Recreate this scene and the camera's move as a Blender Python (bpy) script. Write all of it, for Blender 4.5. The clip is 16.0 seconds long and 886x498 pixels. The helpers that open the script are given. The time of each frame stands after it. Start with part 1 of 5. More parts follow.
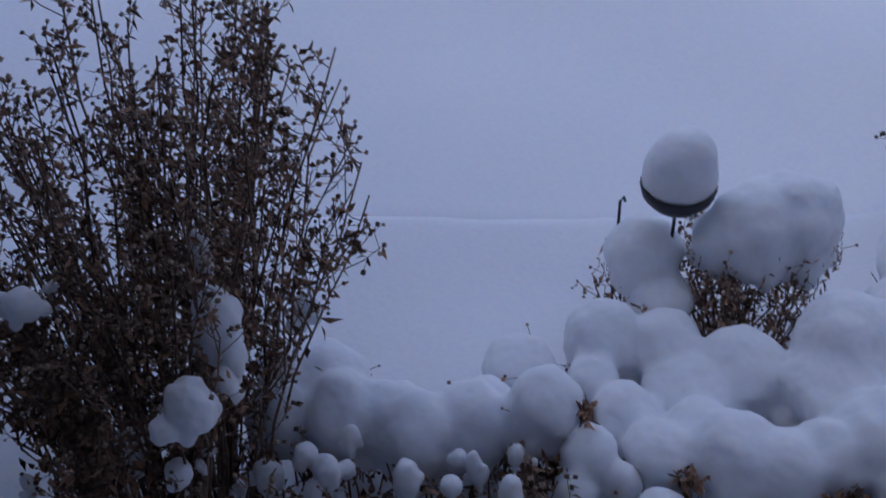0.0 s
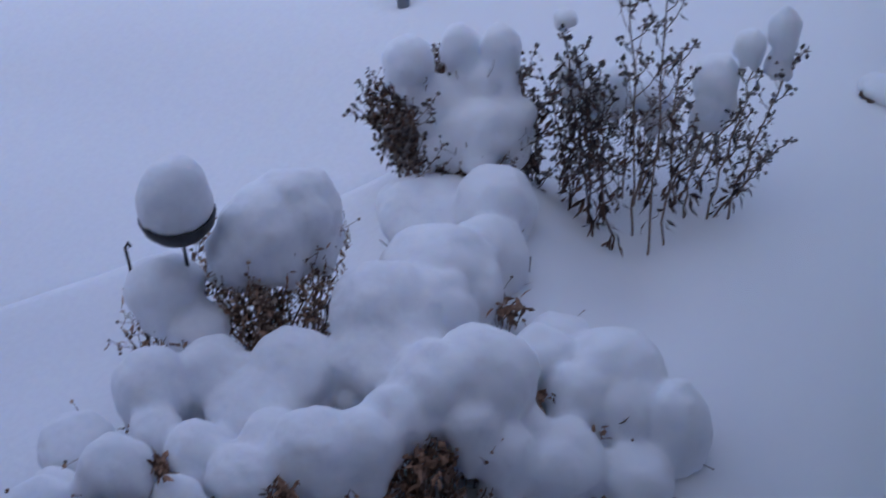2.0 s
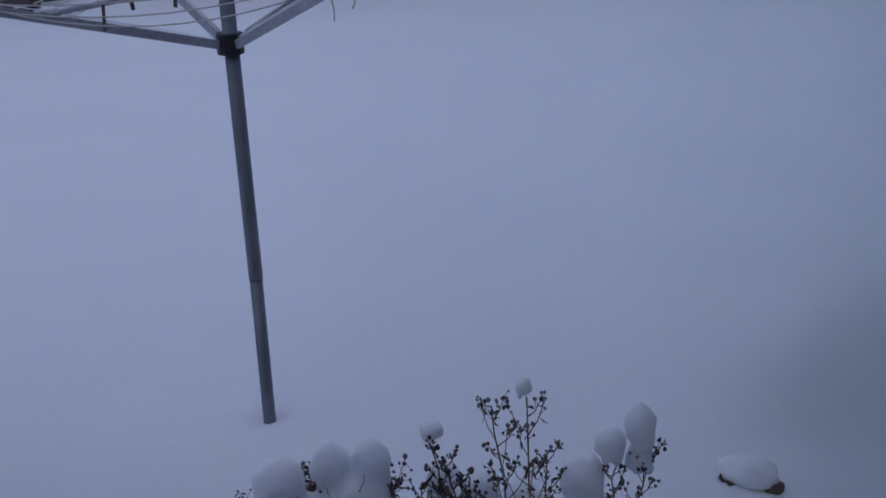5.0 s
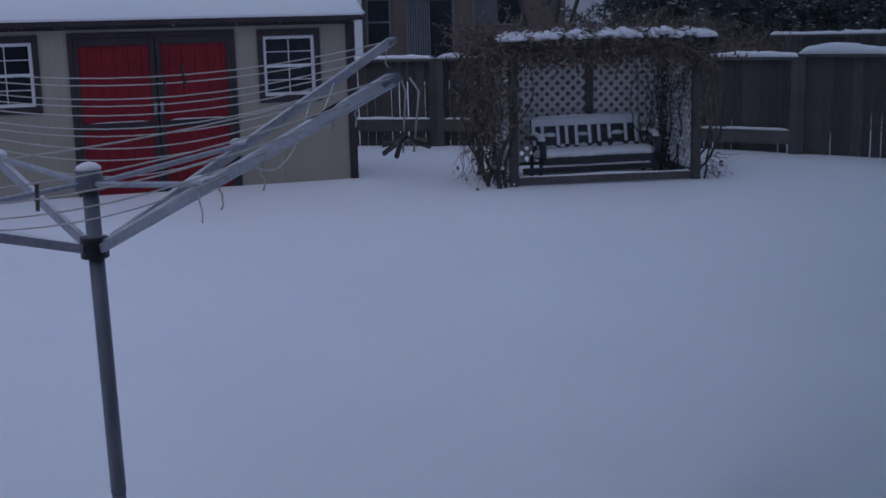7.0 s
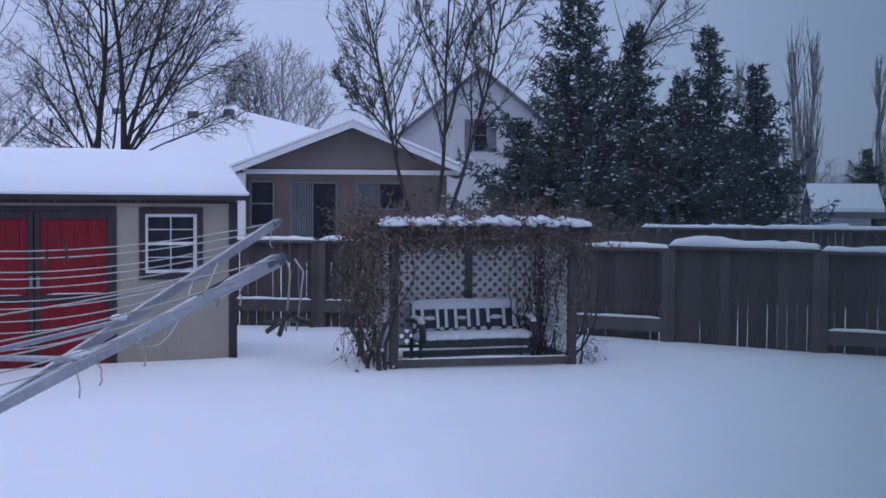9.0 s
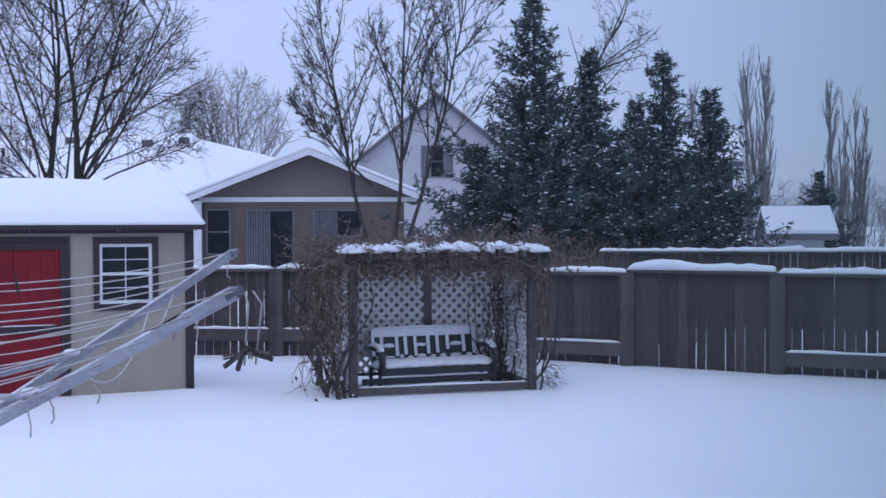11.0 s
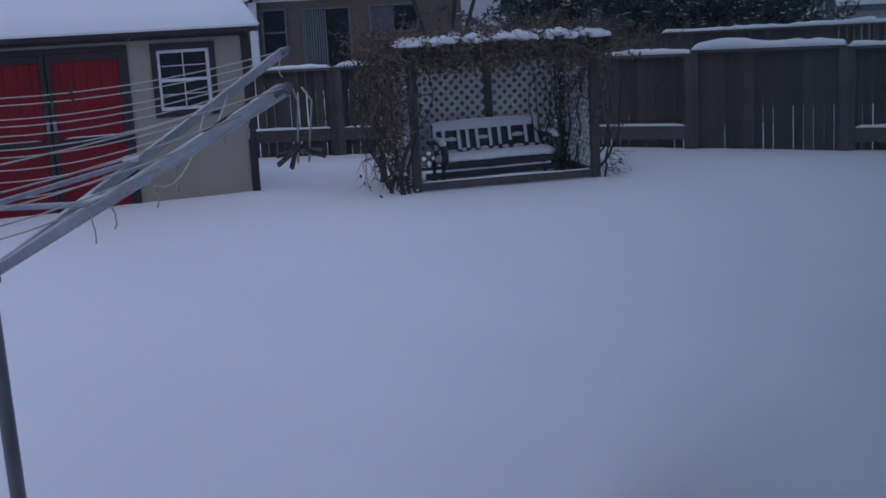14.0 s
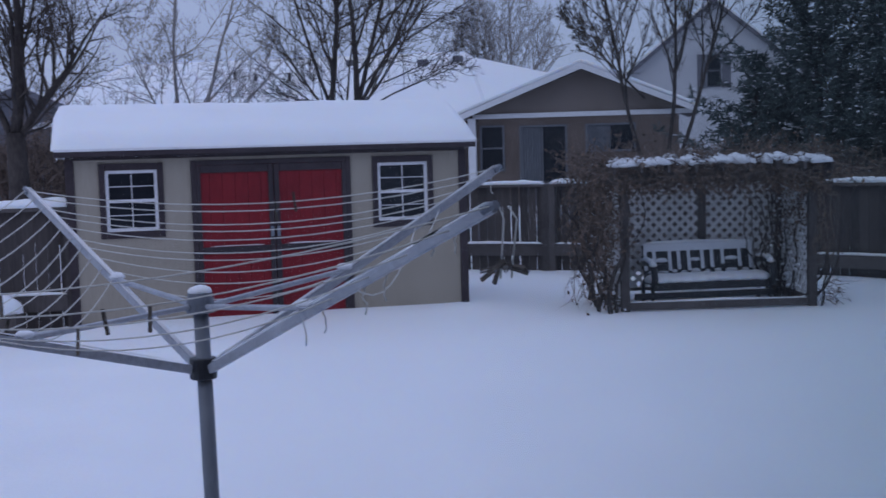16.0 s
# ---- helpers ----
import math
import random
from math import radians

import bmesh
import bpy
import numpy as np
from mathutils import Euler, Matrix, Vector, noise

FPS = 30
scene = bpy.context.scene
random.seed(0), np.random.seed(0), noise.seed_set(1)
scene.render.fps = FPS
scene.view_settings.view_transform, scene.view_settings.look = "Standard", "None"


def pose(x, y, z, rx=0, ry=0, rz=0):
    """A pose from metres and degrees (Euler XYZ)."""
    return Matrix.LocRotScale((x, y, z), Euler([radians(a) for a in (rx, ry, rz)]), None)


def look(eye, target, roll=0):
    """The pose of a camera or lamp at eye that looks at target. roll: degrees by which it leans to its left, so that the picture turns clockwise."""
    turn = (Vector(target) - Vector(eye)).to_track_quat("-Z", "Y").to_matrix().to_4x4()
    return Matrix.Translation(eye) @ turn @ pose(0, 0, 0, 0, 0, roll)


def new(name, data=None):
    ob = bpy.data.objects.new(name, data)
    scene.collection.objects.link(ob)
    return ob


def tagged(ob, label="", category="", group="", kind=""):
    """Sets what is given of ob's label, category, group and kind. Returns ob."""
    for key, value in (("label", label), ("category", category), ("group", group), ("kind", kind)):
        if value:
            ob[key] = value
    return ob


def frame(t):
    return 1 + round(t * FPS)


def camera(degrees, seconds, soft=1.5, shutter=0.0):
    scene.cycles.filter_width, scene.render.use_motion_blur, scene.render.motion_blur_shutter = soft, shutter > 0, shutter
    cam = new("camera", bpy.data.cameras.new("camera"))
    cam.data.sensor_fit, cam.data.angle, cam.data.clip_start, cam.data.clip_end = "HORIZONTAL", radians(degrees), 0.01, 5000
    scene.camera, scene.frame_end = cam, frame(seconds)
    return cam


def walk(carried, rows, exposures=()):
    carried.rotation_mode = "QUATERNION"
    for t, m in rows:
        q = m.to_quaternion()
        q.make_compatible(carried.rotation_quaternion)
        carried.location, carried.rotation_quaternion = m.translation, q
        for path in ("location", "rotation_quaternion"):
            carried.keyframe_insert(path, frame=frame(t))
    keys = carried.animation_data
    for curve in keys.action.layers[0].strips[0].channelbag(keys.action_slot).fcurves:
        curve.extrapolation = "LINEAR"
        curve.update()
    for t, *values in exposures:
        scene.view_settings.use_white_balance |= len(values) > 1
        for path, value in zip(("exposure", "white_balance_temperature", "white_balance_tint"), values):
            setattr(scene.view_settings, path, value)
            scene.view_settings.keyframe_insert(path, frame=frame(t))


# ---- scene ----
cam = camera(40.46, 16.0, soft=1.6, shutter=0.22)
# seconds, eye x y z, yaw, pitch, roll
PATH = [
    (0.0, 0.004, -0.015, 1.954, 51.25, -39.35, -1.43),
    (0.5, 0.007, -0.004, 1.947, 47.83, -44.61, -2.69),
    (1.0, 0.020, 0.053, 1.971, 42.18, -49.09, -3.55),
    (1.5, -0.084, 0.110, 2.033, 32.26, -46.89, -1.27),
    (2.0, 0.006, 0.009, 1.945, 22.54, -38.88, -1.73),
    (2.5, 0.011, -0.015, 1.946, 15.17, -34.91, 1.11),
    (3.0, 0.015, -0.025, 1.959, 12.19, -32.52, 1.62),
    (3.5, 0.015, -0.025, 1.959, 12.81, -30.88, 1.45),
    (4.0, 0.009, -0.020, 1.985, 13.18, -27.11, 1.49),
    (4.5, 0.011, -0.005, 1.999, 15.06, -23.85, -1.11),
    (4.7, 0.008, -0.005, 2.009, 15.25, -22.50, -1.75),
    (6.8, -0.009, 0.022, 1.978, 8.66, -11.33, -1.38),
    (7.0, -0.008, 0.026, 1.979, 7.99, -10.90, -1.39),
    (7.5, -0.006, 0.019, 1.995, 6.22, -8.31, -0.97),
    (8.0, 0.004, -0.061, 1.975, 3.55, -4.75, -1.04),
    (8.5, 0.005, -0.075, 1.980, 2.94, -3.53, -0.16),
    (9.0, -0.003, -0.052, 1.983, 2.17, -2.27, 0.39),
    (9.5, -0.001, -0.059, 1.982, 2.22, -0.86, 0.67),
    (9.7, -0.003, -0.031, 1.981, 2.24, -0.46, 0.79),
    (11.8, -0.016, 0.007, 1.993, -0.75, -2.93, -0.81),
    (12.0, -0.016, 0.004, 1.987, 0.23, -4.27, -0.76),
    (12.5, -0.003, 0.007, 2.003, 0.93, -6.47, -1.37),
    (13.0, -0.002, 0.013, 1.991, 2.45, -8.63, -1.84),
    (13.5, -0.001, 0.029, 1.984, 2.92, -9.65, -2.43),
    (14.0, 0.006, 0.047, 1.976, 3.51, -10.76, -3.21),
    (14.5, 0.024, 0.020, 1.971, 6.33, -9.05, -3.71),
    (15.0, 0.035, 0.035, 1.981, 8.66, -6.65, -3.10),
    (15.5, 0.041, 0.031, 1.986, 9.47, -5.33, -1.71),
    (16.0, 0.032, 0.004, 1.987, 13.27, -4.88, -1.55),
]


def aim(x, y, z, yaw, pitch, roll):
    cy, sy, cp, sp = math.cos(radians(yaw)), math.sin(radians(yaw)), math.cos(radians(pitch)), math.sin(radians(pitch))
    return look((x, y, z), (x - sy * cp, y + cy * cp, z + sp), roll)


EXPOSURES = [(0.0, -0.98), (0.5, -0.48), (1.0, -0.32), (1.5, -0.28), (2.0, -0.7), (2.5, -0.9), (3.0, -0.95), (3.5, -0.95), (4.5, -1.33), (7.0, -1.66),
    (7.5, -1.51), (8.0, -1.08), (8.5, -0.86), (9.0, -0.61), (9.7, -0.33), (11.8, -0.22), (12.0, -0.36), (12.5, -0.74), (13.0, -1.11), (13.5, -1.40), (14.5, -1.36), (15.0, -1.16), (15.5, -1.0), (16.0, -0.9)]
walk(cam, [(t, aim(*r)) for t, *r in PATH], EXPOSURES)

# ---- sky and light: dull snowfall, soft light from all over the sky ----
world = bpy.data.worlds.new("overcast")
scene.world = world
world.use_nodes = True
wn, wl = world.node_tree.nodes, world.node_tree.links
wn.clear()
w_out, w_bg, w_add = wn.new("ShaderNodeOutputWorld"), wn.new("ShaderNodeBackground"), wn.new("ShaderNodeMix")
w_sky, w_ramp, w_sep, w_co = wn.new("ShaderNodeTexSky"), wn.new("ShaderNodeValToRGB"), wn.new("ShaderNodeSeparateXYZ"), wn.new("ShaderNodeTexCoord")
w_sky.sky_type, w_sky.sun_disc = "NISHITA", False
w_sky.sun_elevation, w_sky.sun_rotation = radians(35), radians(200)
w_add.data_type = "RGBA"
w_add.inputs[0].default_value = 0.985
w_ramp.color_ramp.elements[0].position, w_ramp.color_ramp.elements[0].color = 0.0, (0.53, 0.64, 1.05, 1)
w_ramp.color_ramp.elements[1].position, w_ramp.color_ramp.elements[1].color = 1.0, (0.73, 0.89, 1.49, 1)
w_mid = w_ramp.color_ramp.elements.new(0.25)
w_mid.color = (0.62, 0.75, 1.22, 1)
w_bg.inputs["Strength"].default_value = 1.0
wl.new(w_co.outputs["Generated"], w_sep.inputs[0])
wl.new(w_sep.outputs["Z"], w_ramp.inputs[0])
wl.new(w_sky.outputs[0], w_add.inputs[6])
wl.new(w_ramp.outputs[0], w_add.inputs[7])
wl.new(w_add.outputs[2], w_bg.inputs["Color"])
wl.new(w_bg.outputs[0], w_out.inputs[0])
sun = new("sun", bpy.data.lights.new("sun", "SUN"))
sun.data.energy, sun.data.angle, sun.data.color = 0.55, radians(60), (1.0, 0.98, 0.95)
sun.matrix_world = look((0, 0, 30), (8, 16, 0))


# ---- materials ----
def material(name, dark, light, rough=0.8, grain=20.0, blotch=1.5, bump=0.3, metal=0.0, stretch=(1, 1, 1), island=0.0, each=0.0, spec=0.3):
    """Two scales of noise between two colours, bump from the finer; island, each: how far pieces differ."""
    m = bpy.data.materials.new(name)
    m.use_nodes = True
    n, k = m.node_tree.nodes, m.node_tree.links
    b = n["Principled BSDF"]
    b.inputs["Roughness"].default_value, b.inputs["Metallic"].default_value = rough, metal
    b.inputs["Specular IOR Level"].default_value = spec
    co, mp = n.new("ShaderNodeTexCoord"), n.new("ShaderNodeMapping")
    mp.inputs["Scale"].default_value = stretch
    k.new(co.outputs["Object"], mp.inputs[0])
    fine, wide = n.new("ShaderNodeTexNoise"), n.new("ShaderNodeTexNoise")
    fine.inputs["Scale"].default_value, wide.inputs["Scale"].default_value = grain, blotch
    fine.inputs["Detail"].default_value, wide.inputs["Detail"].default_value = 5, 3
    k.new(mp.outputs[0], fine.inputs["Vector"])
    k.new(co.outputs["Object"], wide.inputs["Vector"])
    mean = n.new("ShaderNodeMath")
    mean.operation = "MULTIPLY_ADD"
    mean.inputs[1].default_value = 0.5
    half = n.new("ShaderNodeMath")
    half.operation = "MULTIPLY"
    half.inputs[1].default_value = 0.5
    k.new(wide.outputs[0], half.inputs[0])
    k.new(fine.outputs[0], mean.inputs[0])
    k.new(half.outputs[0], mean.inputs[2])
    last = mean.outputs[0]
    for amount, node, socket in ((island, "ShaderNodeNewGeometry", "Random Per Island"), (each, "ShaderNodeObjectInfo", "Random")):
        if amount:
            src, off, add = n.new(node), n.new("ShaderNodeMath"), n.new("ShaderNodeMath")
            off.operation = "MULTIPLY_ADD"
            off.inputs[1].default_value, off.inputs[2].default_value = amount, -amount / 2
            k.new(src.outputs[socket], off.inputs[0])
            k.new(last, add.inputs[0])
            k.new(off.outputs[0], add.inputs[1])
            last = add.outputs[0]
    ramp = n.new("ShaderNodeValToRGB")
    ramp.color_ramp.elements[0].position, ramp.color_ramp.elements[0].color = 0.32, (*dark, 1)
    ramp.color_ramp.elements[1].position, ramp.color_ramp.elements[1].color = 0.68, (*light, 1)
    k.new(last, ramp.inputs[0])
    k.new(ramp.outputs[0], b.inputs["Base Color"])
    if bump:
        bp = n.new("ShaderNodeBump")
        bp.inputs["Strength"].default_value, bp.inputs["Distance"].default_value = bump, 0.01
        k.new(fine.outputs[0], bp.inputs["Height"])
        k.new(bp.outputs[0], b.inputs["Normal"])
    return m


SNOW = material("snow", (0.80, 0.82, 0.86), (0.87, 0.89, 0.92), 0.9, 60, 0.8, 0.12, spec=0.1)
SNOW.node_tree.nodes["Principled BSDF"].inputs["Subsurface Weight"].default_value = 0.85
SNOW.node_tree.nodes["Principled BSDF"].inputs["Subsurface Scale"].default_value = 0.04
SNOW.node_tree.nodes["Principled BSDF"].inputs["Subsurface Radius"].default_value = (0.85, 1.0, 1.15)
SNOW_CLUMP = material("clumped_snow", (0.78, 0.80, 0.85), (0.88, 0.90, 0.93), 0.9, 90, 12, 0.3, spec=0.1)
SIDING = material("tan_painted_siding", (0.30, 0.265, 0.215), (0.37, 0.33, 0.27), 0.75, 30, 2, 0.25, stretch=(1, 1, 0.15))
RED = material("red_painted_door", (0.145, 0.006, 0.012), (0.235, 0.012, 0.02), 0.65, 25, 3, 0.25, stretch=(1, 1, 0.2))
TRIM = material("dark_brown_trim", (0.028, 0.022, 0.026), (0.06, 0.045, 0.05), 0.7, 30, 3, 0.3)
WHITE = material("white_paint", (0.68, 0.68, 0.70), (0.82, 0.82, 0.84), 0.6, 40, 4, 0.1)
GREY_WOOD = material("weathered_fence_wood", (0.044, 0.038, 0.038), (0.108, 0.092, 0.086), 0.9, 14, 1.2, 0.6, stretch=(6, 6, 0.5), each=0.2)
POST_WOOD = material("weathered_post_wood", (0.055, 0.048, 0.047), (0.13, 0.115, 0.11), 0.9, 18, 2, 0.6, stretch=(5, 5, 0.5), each=0.2)
LATTICE = material("pale_lattice_wood", (0.60, 0.595, 0.59), (0.80, 0.79, 0.78), 0.85, 30, 4, 0.3, each=0.25)
BENCH = material("black_metal_bench", (0.010, 0.011, 0.014), (0.03, 0.032, 0.038), 0.45, 60, 6, 0.1, spec=0.5)
VINE = material("dry_vine_bark", (0.065, 0.05, 0.044), (0.24, 0.185, 0.155), 0.9, 50, 6, 0.5, island=0.4)
VINE_LEAF = material("withered_vine_leaf", (0.065, 0.047, 0.038), (0.22, 0.155, 0.118), 0.9, 60, 8, 0.3, island=0.6)
BARK = material("bare_tree_bark", (0.028, 0.024, 0.024), (0.085, 0.072, 0.066), 0.95, 25, 3, 0.6, stretch=(1, 1, 0.3))
# bark for distant trees, paled so that its colour carries the haze
HAZED_BARK = material("hazed_far_bark", (0.20, 0.188, 0.188), (0.34, 0.318, 0.312), 0.95, 25, 3, 0.3)
NEEDLE = material("spruce_needles", (0.045, 0.064, 0.066), (0.115, 0.145, 0.142), 0.85, 30, 2, 0.0, island=0.5)
STEM = material("dead_plant_stem", (0.10, 0.07, 0.055), (0.30, 0.205, 0.15), 0.9, 80, 8, 0.3, island=0.4)
LEAF = material("withered_leaf", (0.13, 0.078, 0.056), (0.40, 0.235, 0.155), 0.9, 90, 10, 0.3, island=0.6)
SEED = material("dry_seedhead", (0.13, 0.09, 0.07), (0.40, 0.29, 0.215), 0.95, 150, 20, 0.5, island=0.6)
ASTER_LEAF = material("blackened_aster_leaf", (0.035, 0.021, 0.017), (0.13, 0.068, 0.046), 0.9, 90, 10, 0.3, island=0.6)
ASTER = material("frosted_dry_flower", (0.06, 0.05, 0.046), (0.22, 0.19, 0.175), 0.95, 150, 20, 0.4, island=0.6)
POLE = material("galvanised_pole", (0.13, 0.145, 0.17), (0.25, 0.27, 0.30), 0.5, 40, 5, 0.15, metal=0.35, stretch=(1, 1, 0.2))
ALU = material("frosted_aluminium", (0.31, 0.325, 0.36), (0.52, 0.54, 0.58), 0.5, 60, 6, 0.15, metal=0.4)
CORD = material("white_plastic_cord", (0.52, 0.51, 0.47), (0.70, 0.69, 0.65), 0.6, 90, 20, 0.1)
PEG = material("grey_wooden_peg", (0.06, 0.052, 0.046), (0.17, 0.145, 0.12), 0.85, 80, 12, 0.4, each=0.4)
# brick and gable shingle are greyed and lightened to take in distance haze
BRICK = material("brown_brick", (0.105, 0.08, 0.068), (0.18, 0.142, 0.122), 0.9, 30, 1.0, 0.4)
SHINGLE = material("brown_shake_gable", (0.17, 0.14, 0.122), (0.25, 0.21, 0.19), 0.9, 20, 1.5, 0.4, stretch=(1, 1, 4))
PALE_WALL = material("pale_house_siding", (0.46, 0.46, 0.48), (0.58, 0.58, 0.60), 0.8, 12, 0.7, 0.2, stretch=(0.2, 0.2, 4))
GREY_WALL = material("grey_house_siding", (0.12, 0.12, 0.14), (0.18, 0.18, 0.20), 0.8, 12, 0.7, 0.2)
BLIND = material("window_blind", (0.10, 0.105, 0.12), (0.18, 0.19, 0.21), 0.6, 20, 2, 0.0)
ROCK = material("brown_garden_rock", (0.07, 0.048, 0.035), (0.19, 0.13, 0.095), 0.9, 40, 8, 0.6)
CLAY = material("red_clay_pot", (0.11, 0.026, 0.022), (0.18, 0.045, 0.036), 0.7, 30, 5, 0.2)
ICE = bpy.data.materials.new("icicle_ice")
ICE.use_nodes = True
ICE.node_tree.nodes["Principled BSDF"].inputs["Roughness"].default_value = 0.08
ICE.node_tree.nodes["Principled BSDF"].inputs["Transmission Weight"].default_value = 0.9
ICE.node_tree.nodes["Principled BSDF"].inputs["IOR"].default_value = 1.31
GLASS = material("dark_window_glass", (0.012, 0.014, 0.018), (0.028, 0.03, 0.036), 0.15, 6, 1, 0.0, spec=0.12)

# window glass: the greenish dimming of the view toward one jamb is put into its tint
PANE = bpy.data.materials.new("tinted_window_glass")
PANE.use_nodes = True
p_n, p_l = PANE.node_tree.nodes, PANE.node_tree.links
p_clear, p_scatter, p_mix, p_co, p_sep, p_tint, p_share = (p_n.new("ShaderNode" + k) for k in ("BsdfTransparent", "BsdfTranslucent", "MixShader", "TexCoord", "SeparateXYZ", "ValToRGB", "Math"))
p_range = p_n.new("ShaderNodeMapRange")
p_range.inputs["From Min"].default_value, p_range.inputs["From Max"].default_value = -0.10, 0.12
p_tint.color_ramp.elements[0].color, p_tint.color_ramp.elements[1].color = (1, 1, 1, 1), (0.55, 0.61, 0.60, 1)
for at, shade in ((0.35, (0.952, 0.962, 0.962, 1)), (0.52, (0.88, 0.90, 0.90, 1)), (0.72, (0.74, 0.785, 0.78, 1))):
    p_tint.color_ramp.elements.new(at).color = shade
p_scatter.inputs["Color"].default_value = (0.5, 0.58, 0.6, 1)
p_share.operation, p_share.inputs[1].default_value = "MULTIPLY", 0.035
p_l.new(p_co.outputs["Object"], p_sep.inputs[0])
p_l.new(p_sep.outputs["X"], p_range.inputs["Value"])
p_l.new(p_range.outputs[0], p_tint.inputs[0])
p_l.new(p_range.outputs[0], p_share.inputs[0])
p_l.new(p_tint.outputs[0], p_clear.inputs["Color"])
p_l.new(p_share.outputs[0], p_mix.inputs[0])
p_l.new(p_clear.outputs[0], p_mix.inputs[1])
p_l.new(p_scatter.outputs[0], p_mix.inputs[2])
p_l.new(p_mix.outputs[0], p_n["Material Output"].inputs["Surface"])


# ---- mesh helpers ----
class Buf:
    """Vertices and faces gathered for one mesh."""

    def __init__(self):
        self.v, self.f = [], []

    def tube(self, pts, r0, r1, n=5):
        start, last = len(self.v), len(pts) - 1
        for i, p in enumerate(pts):
            d = (pts[min(i + 1, last)] - pts[max(i - 1, 0)]).normalized()
            a = d.cross(Vector((0.31, 0.87, 0.37))).normalized()
            b, r = d.cross(a), r0 + (r1 - r0) * i / last
            for j in range(n):
                q = 2 * math.pi * j / n
                self.v.append(p + a * (r * math.cos(q)) + b * (r * math.sin(q)))
        for i in range(last):
            for j in range(n):
                k = (j + 1) % n
                s = start + i * n
                self.f.append((s + j, s + k, s + n + k, s + n + j))
        self.f.append(tuple(start + j for j in reversed(range(n))))
        self.f.append(tuple(start + last * n + j for j in range(n)))

    def leaf(self, p, d, side, length, width, curl=0.3):
        d, up = d.normalized(), d.cross(side).normalized()
        s = len(self.v)
        mid = p + d * length * 0.5 - up * (curl * length * 0.25)
        self.v += [p, mid + side * width / 2, p + d * length - up * (curl * length), mid - side * width / 2, mid + up * width * 0.2]
        self.f += [(s, s + 1, s + 4), (s + 1, s + 2, s + 4), (s + 2, s + 3, s + 4), (s + 3, s, s + 4)]

    def bud(self, p, r, sz=1.0):
        s = len(self.v)
        self.v += [p + Vector(o) * r for o in ((1, 0, 0), (0, 1, 0), (-1, 0, 0), (0, -1, 0), (0, 0, sz), (0, 0, -sz))]
        for j in range(4):
            self.f += [(s + j, s + (j + 1) % 4, s + 4), (s + (j + 1) % 4, s + j, s + 5)]

    def box(self, x0, y0, z0, x1, y1, z1):
        s = len(self.v)
        self.v += [Vector(c) for c in ((x0, y0, z0), (x1, y0, z0), (x1, y1, z0), (x0, y1, z0), (x0, y0, z1), (x1, y0, z1), (x1, y1, z1), (x0, y1, z1))]
        self.f += [tuple(s + i for i in q) for q in ((3, 2, 1, 0), (4, 5, 6, 7), (0, 1, 5, 4), (1, 2, 6, 5), (2, 3, 7, 6), (3, 0, 4, 7))]

    def blob(self, c, rx, ry, rz, seed=0.0, rough=0.12, rings=10, around=16, flat=0.55):
        """An uneven cushion, flattened below."""
        s, off = len(self.v), Vector((seed * 3.7, seed * 1.3, -seed * 2.1))
        for i in range(rings + 1):
            th = math.pi * i / rings
            for j in range(around):
                ph = 2 * math.pi * j / around
                d = Vector((math.sin(th) * math.cos(ph), math.sin(th) * math.sin(ph), math.cos(th)))
                k = 1 + rough * noise.noise(d * 1.6 + off) + rough * 0.5 * noise.noise(d * 4 + off)
                zz = d.z * rz * (flat if d.z < 0 else 1)
                self.v.append(Vector(c) + Vector((d.x * rx * k, d.y * ry * k, zz * k)))
        for i in range(rings):
            for j in range(around):
                k = (j + 1) % around
                self.f.append((s + i * around + j, s + (i + 1) * around + j, s + (i + 1) * around + k, s + i * around + k))

    def mesh(self, name, mat, smooth=False):
        me = bpy.data.meshes.new(name)
        me.from_pydata([tuple(v) for v in self.v], [], self.f)
        me.validate()
        me.materials.append(mat)
        if smooth:
            me.polygons.foreach_set("use_smooth", [True] * len(me.polygons))
        me.update()
        return me


def part(name, buf, mat, parent=None, label="", smooth=False, bevel=0.0):
    ob = new(name, buf.mesh(name, mat, smooth))
    if parent:
        ob.parent = parent
    if label:
        ob["label"] = label
    if bevel:
        b = ob.modifiers.new("bevel", "BEVEL")
        b.width, b.segments, b.limit_method = bevel, 2, "ANGLE"
    return ob


def block(name, box, mat, parent=None, label="", bevel=0.006):
    b = Buf()
    b.box(*box)
    return part(name, b, mat, parent, label, bevel=bevel)


def empty(name, m, label, category, group="", kind=""):
    e = new(name)
    e.empty_display_size = 0.1
    e.matrix_world = m
    return tagged(e, label, category, group, kind)


def melted(ob, voxel, rounds=6):
    """Melts overlapping cushions of snow into one soft skin."""
    r = ob.modifiers.new("melt", "REMESH")
    r.mode, r.voxel_size, r.use_smooth_shade = "VOXEL", voxel, True
    s = ob.modifiers.new("soften", "SMOOTH")
    s.factor, s.iterations = 0.5, rounds
    return ob


